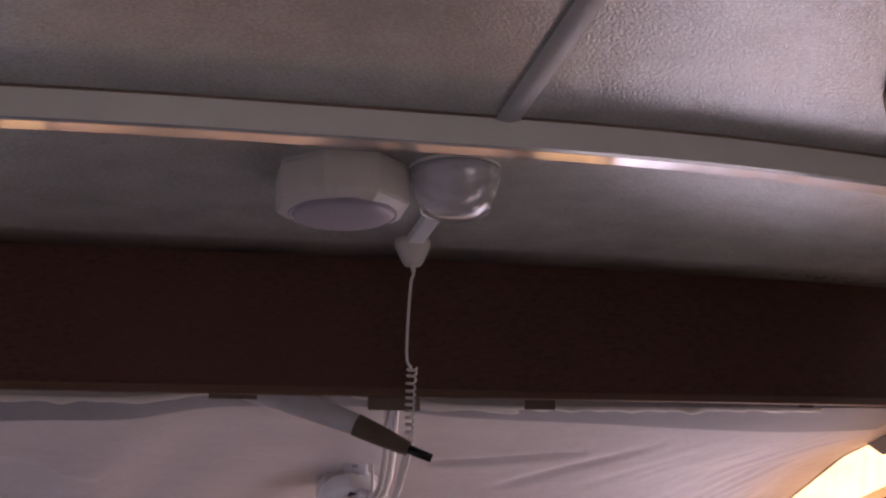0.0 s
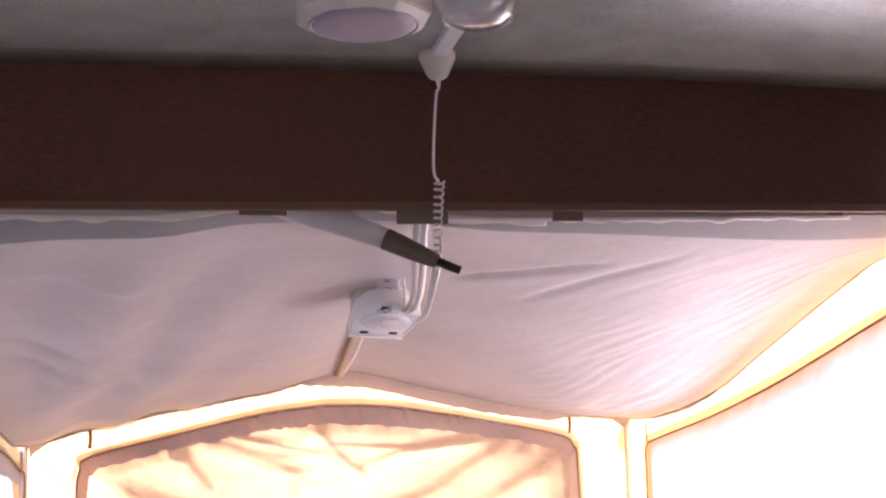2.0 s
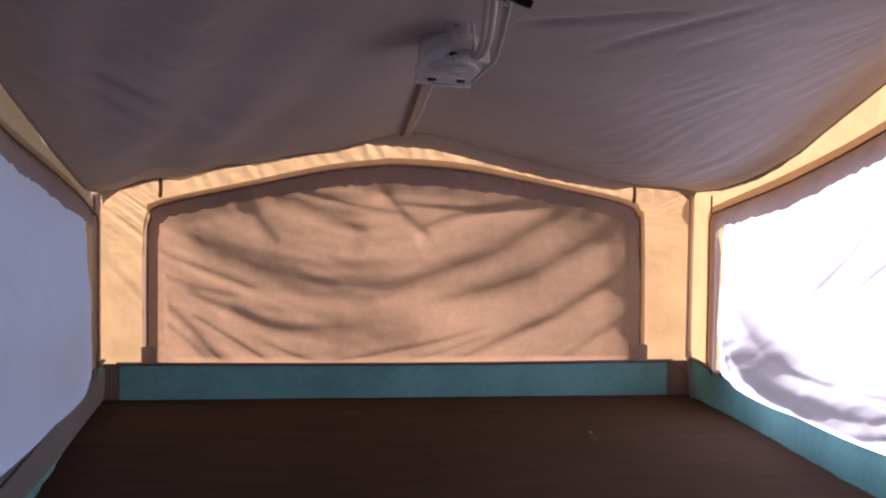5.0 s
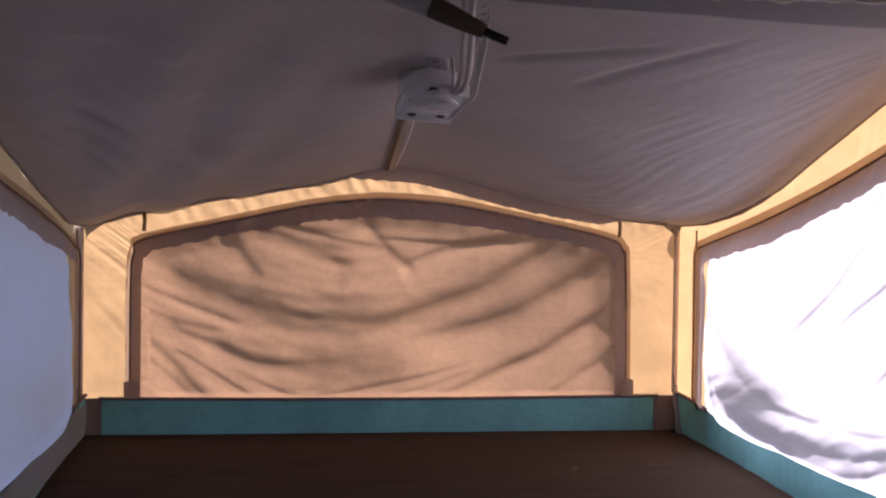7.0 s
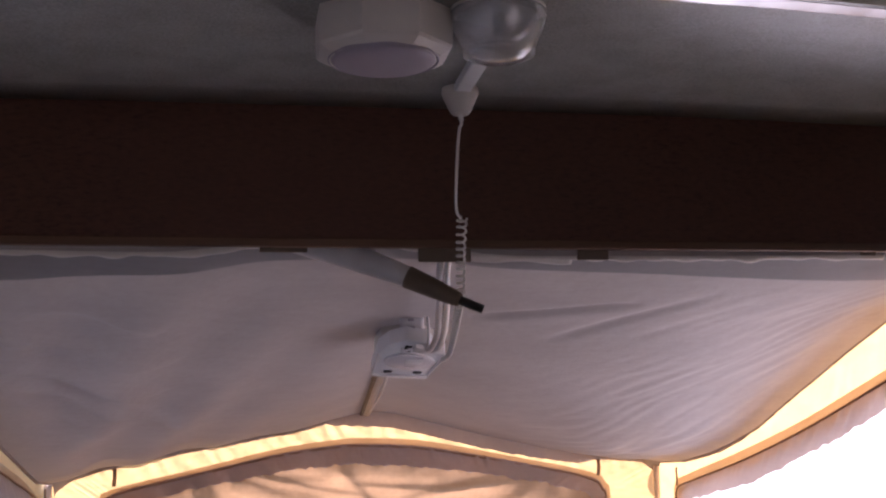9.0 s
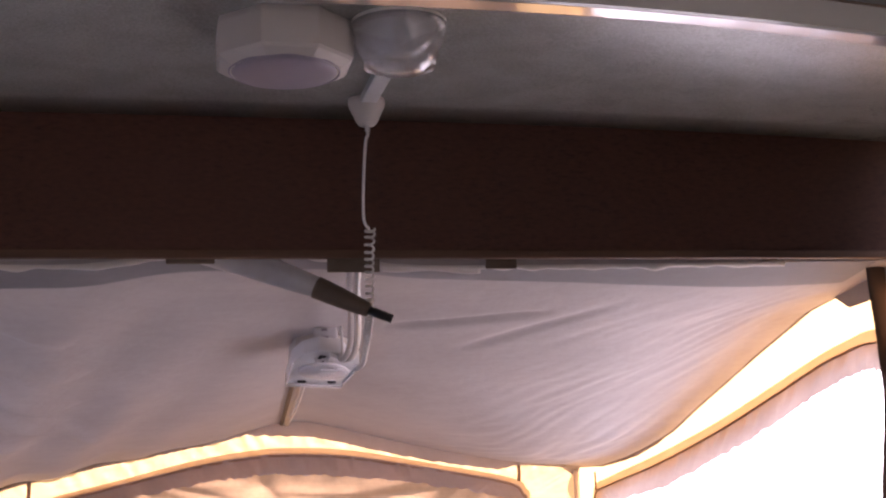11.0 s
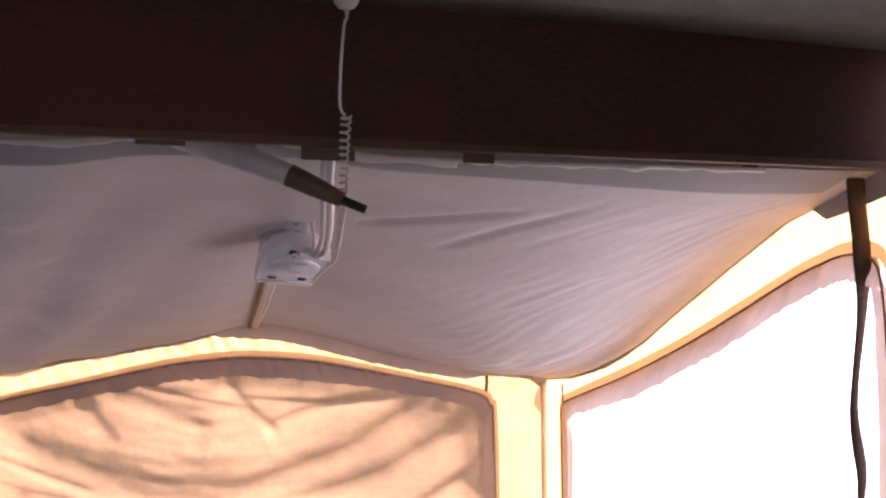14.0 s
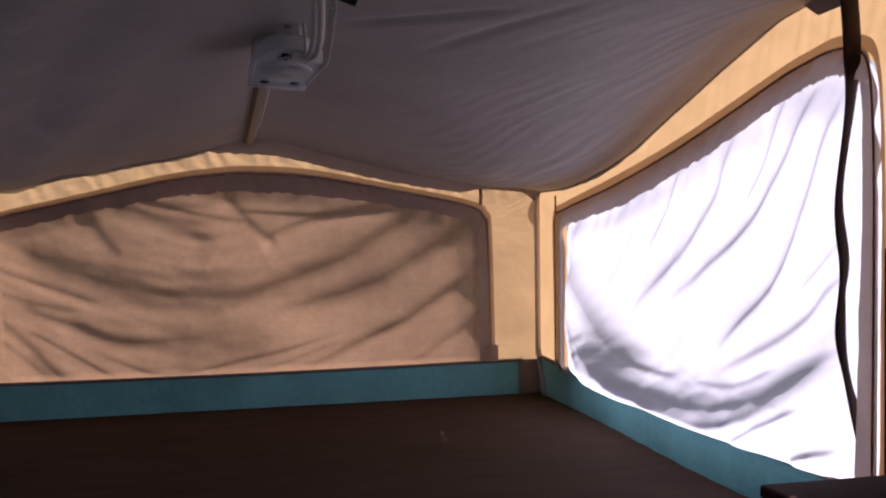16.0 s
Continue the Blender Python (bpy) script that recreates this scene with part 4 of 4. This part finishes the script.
plate([(0.064, -0.036), (0.080, 0.008), (0.075, 0.010), (0.060, -0.034)], 0.002, 0.0075, 0.001, GLOSS, "lip", "glossy ridge along the side")
# hidden block, added so the unit casts a stronger shadow on the roof
plate([(-0.057, -0.042), (0.057, -0.041), (0.062, 0.000), (0.034, 0.012), (-0.022, 0.014), (-0.057, 0.006)], -0.080, -0.028, 0.003, WHITE, "shadow_block", "hidden block added to deepen the unit's shadow on the roof")
oval = [(0.055 * math.cos(q) * (1 - 0.10 * math.sin(q)) + 0.008, 0.0185 * math.sin(q) - 0.004) for q in (2 * math.pi * k / 32 for k in range(32))]
plate(oval, 0.003, 0.0085, 0.0015, GLOSS, "cover", "raised oval cover")
lens = plate([((a - 0.008) * 0.88 + 0.008, (b + 0.004) * 0.80 - 0.004) for a, b in oval], 0.0075, 0.0095, 0.0008, MILKY, "lens", "milky oval lens")
plate([(-0.004, -0.007), (0.034, -0.006), (0.036, 0.003), (-0.002, 0.003)], 0.0085, 0.0108, 0.0008, BRIGHT, "bulb", "pale lamp behind the lens", lens)
for a, b in ((0.010, 0.0075), (0.0005, -0.0145)):
    for k in range(4):
        plate([(a + 0.006 * k, b), (a + 0.006 * k + 0.003, b), (a + 0.006 * k + 0.003, b + 0.0022), (a + 0.006 * k, b + 0.0022)], 0.0085, 0.0102, 0, FROST, "mark", "faint grey moulded mark", lens)
for a, b in ((-0.029, -0.034), (0.036, -0.032)):
    plate([(a - 0.010, b - 0.001), (a - 0.006, b - 0.0035), (a + 0.008, b - 0.003), (a + 0.010, b + 0.001), (a + 0.006, b + 0.002), (a - 0.008, b + 0.0015)], 0.003, 0.0058, 0, DARK, "slot", "dark slot")
plate([(-0.016, 0.018), (0.000, 0.017), (0.000, 0.020), (-0.008, 0.021), (-0.008, 0.026), (0.000, 0.027), (0.000, 0.030), (-0.015, 0.031)], 0.003, 0.0062, 0, DARK, "latch", "dark hooked latch")
plate([(0.002, 0.026), (0.020, 0.025), (0.022, 0.034), (0.004, 0.037)], 0.003, 0.014, 0.002, GLOSS, "switch", "white switch")
plate([(0.014, 0.020), (0.020, 0.020), (0.020, 0.024), (0.015, 0.024)], 0.003, 0.006, 0, DARK, "stud", "dark stud")
part("neck", thick_sheet(lambda u, v: Vector((0.300 + 0.048 * u - 0.006 * v, 2.418 - 0.030 * v, 1.800 + 0.088 * v + 0.004 * math.sin(3 * u))), 8, 10, 0.004), MILKY, unit, "milky hanging plate")
# paler tube drawn in place of the highlight on the plate's edge
part("edge_highlight", tube([(0.349, 2.416, 1.802), (0.344, 2.402, 1.845), (0.339, 2.386, 1.890)], 0.0032, 8), GLOSS, unit, "glossy white tube drawn for the plate's edge highlight")
for z, w in ((1.832, 0.006), (1.846, 0.008), (1.861, 0.006)):
    part("rib", box(0.312, 0.318 + w, 2.396 - 0.3 * (z - 1.83), 2.402 - 0.3 * (z - 1.83), z, z + 0.005, 0.001), FROST, unit, "grey rib on the plate")
wire = smooth_line([(0.323, 1.95, 1.925), (0.328, 2.00, 1.898), (0.347, 2.12, 1.864), (0.368, 2.28, 1.829), (0.371, 2.372, 1.807), (0.358, 2.402, 1.802)], 40)
part("cable", tube(wire, 0.0058, 8), CORD, unit, "thick white cable")
part("cable", tube([p + Vector((-0.013, 0.004, 0.001)) for p in wire[:37]], 0.0062, 8), GREY_TUBE, unit, "grey cable beside it")
wire = smooth_line([(0.346, 2.355, 1.866), (0.349, 2.360, 1.845), (0.351, 2.376, 1.820), (0.350, 2.396, 1.803)], 20)
part("cable", tube(wire, 0.0030, 8), CORD, unit, "thin white cable")

# ---- sleeve along the ridge to the back wall ----
ridge = [Vector((0.306 + 0.056 * f, 2.58 + (YB - 0.03 - 2.58) * f, canopy_z(0.306 + 0.056 * f, 2.58 + (YB - 0.03 - 2.58) * f) - 0.006)) for f in np.linspace(0, 1, 30)]
sl = tagged(part("ridge_sleeve", tube(ridge, 0.010, 10, 0.7, up=(0, 0, 1)), WHITE), "white ridge sleeve under the tent roof", "sleeve")
part("seam", tube([p + Vector((-0.014, 0, 0.001)) for p in ridge], 0.0065, 8, 0.7, up=(0, 0, 1)), TAPE, sl, "brown seam beside it")
part("loop", tube(smooth_line([ridge[2] + Vector((0.012, 0, -0.010)), ridge[16] + Vector((0.013, 0, -0.012)), ridge[28] + Vector((0.004, 0, -0.008))], 20), 0.0028, 6), CORD, sl, "thin white loop")

# ---- hanging strap at the bunk's front corner ----
STRAP_LINE = [(1.272, 1.93, 1.945), (1.274, 1.93, 1.883), (1.281, 1.93, 1.783), (1.277, 1.93, 1.682), (1.254, 1.93, 1.509), (1.265, 1.93, 1.397), (1.260, 1.93, 1.33), (1.258, 1.93, 1.253), (1.274, 1.93, 1.17), (1.299, 1.93, 1.075), (1.303, 1.92, 1.00), (1.300, 1.90, 0.90)]
pts = smooth_line(STRAP_LINE, 66)
wide = [0.019 if i < 12 else 0.010 + 0.002 * math.sin(i * 0.5) + 0.009 * ease((18 - i) / 6) for i in range(67)]
strap = empty("tie_strap", "dark brown webbing strap hanging beside the window", "strap")
part("webbing", tube(pts[:18], wide[:18], 12, 0.25), STRAP, strap, "wide folded upper webbing")
part("tail", tube(pts[17:], wide[17:], 12, 0.25), STRAP, strap, "narrow twisted lower tail")
tagged(part("hanging_cord", tube([(1.296, 1.945, 1.945), (1.298, 1.945, 1.86), (1.300, 1.945, 1.775)], 0.0035, 8), STRAP), "thin dark cord beside the strap", "cord")

# ---- curtain bundle past the window ----
bm = sheet(lambda u, v: Vector((XR - 0.015 + 0.012 * math.sin(30 * u), 1.862 - 0.14 * u, 0.99 + 0.43 * v)), 24, 10)
tagged(part("curtain", bm, MAROON), "dark maroon curtain bundled past the bunk window", "curtain", "curtains")

# ---- low cabinet in front of the bunk ----
cab = empty("cabinet", "dark brown wooden cabinet top beside the bunk", "cabinet")
part("body", box(1.02, XR - 0.005, 1.45, 1.72, 0.0, 1.028, 0.006), CABINET_WOOD, cab)
part("top", box(0.985, XR - 0.005, 1.43, 1.735, 1.030, 1.052, 0.006), CABINET_WOOD, cab)

# ---- round fitting on the ceiling ----
vent = empty("ceiling_fitting", "round yellowed plastic fitting on the ceiling", "ceiling fitting")
part("body", lathe([(0.095, 0.004), (0.095, -0.012), (0.085, -0.022), (0.05, -0.026), (0.0, -0.027)], (0.775, 1.000, crown(0.775, 1.0)), 36), OLIVE, vent)
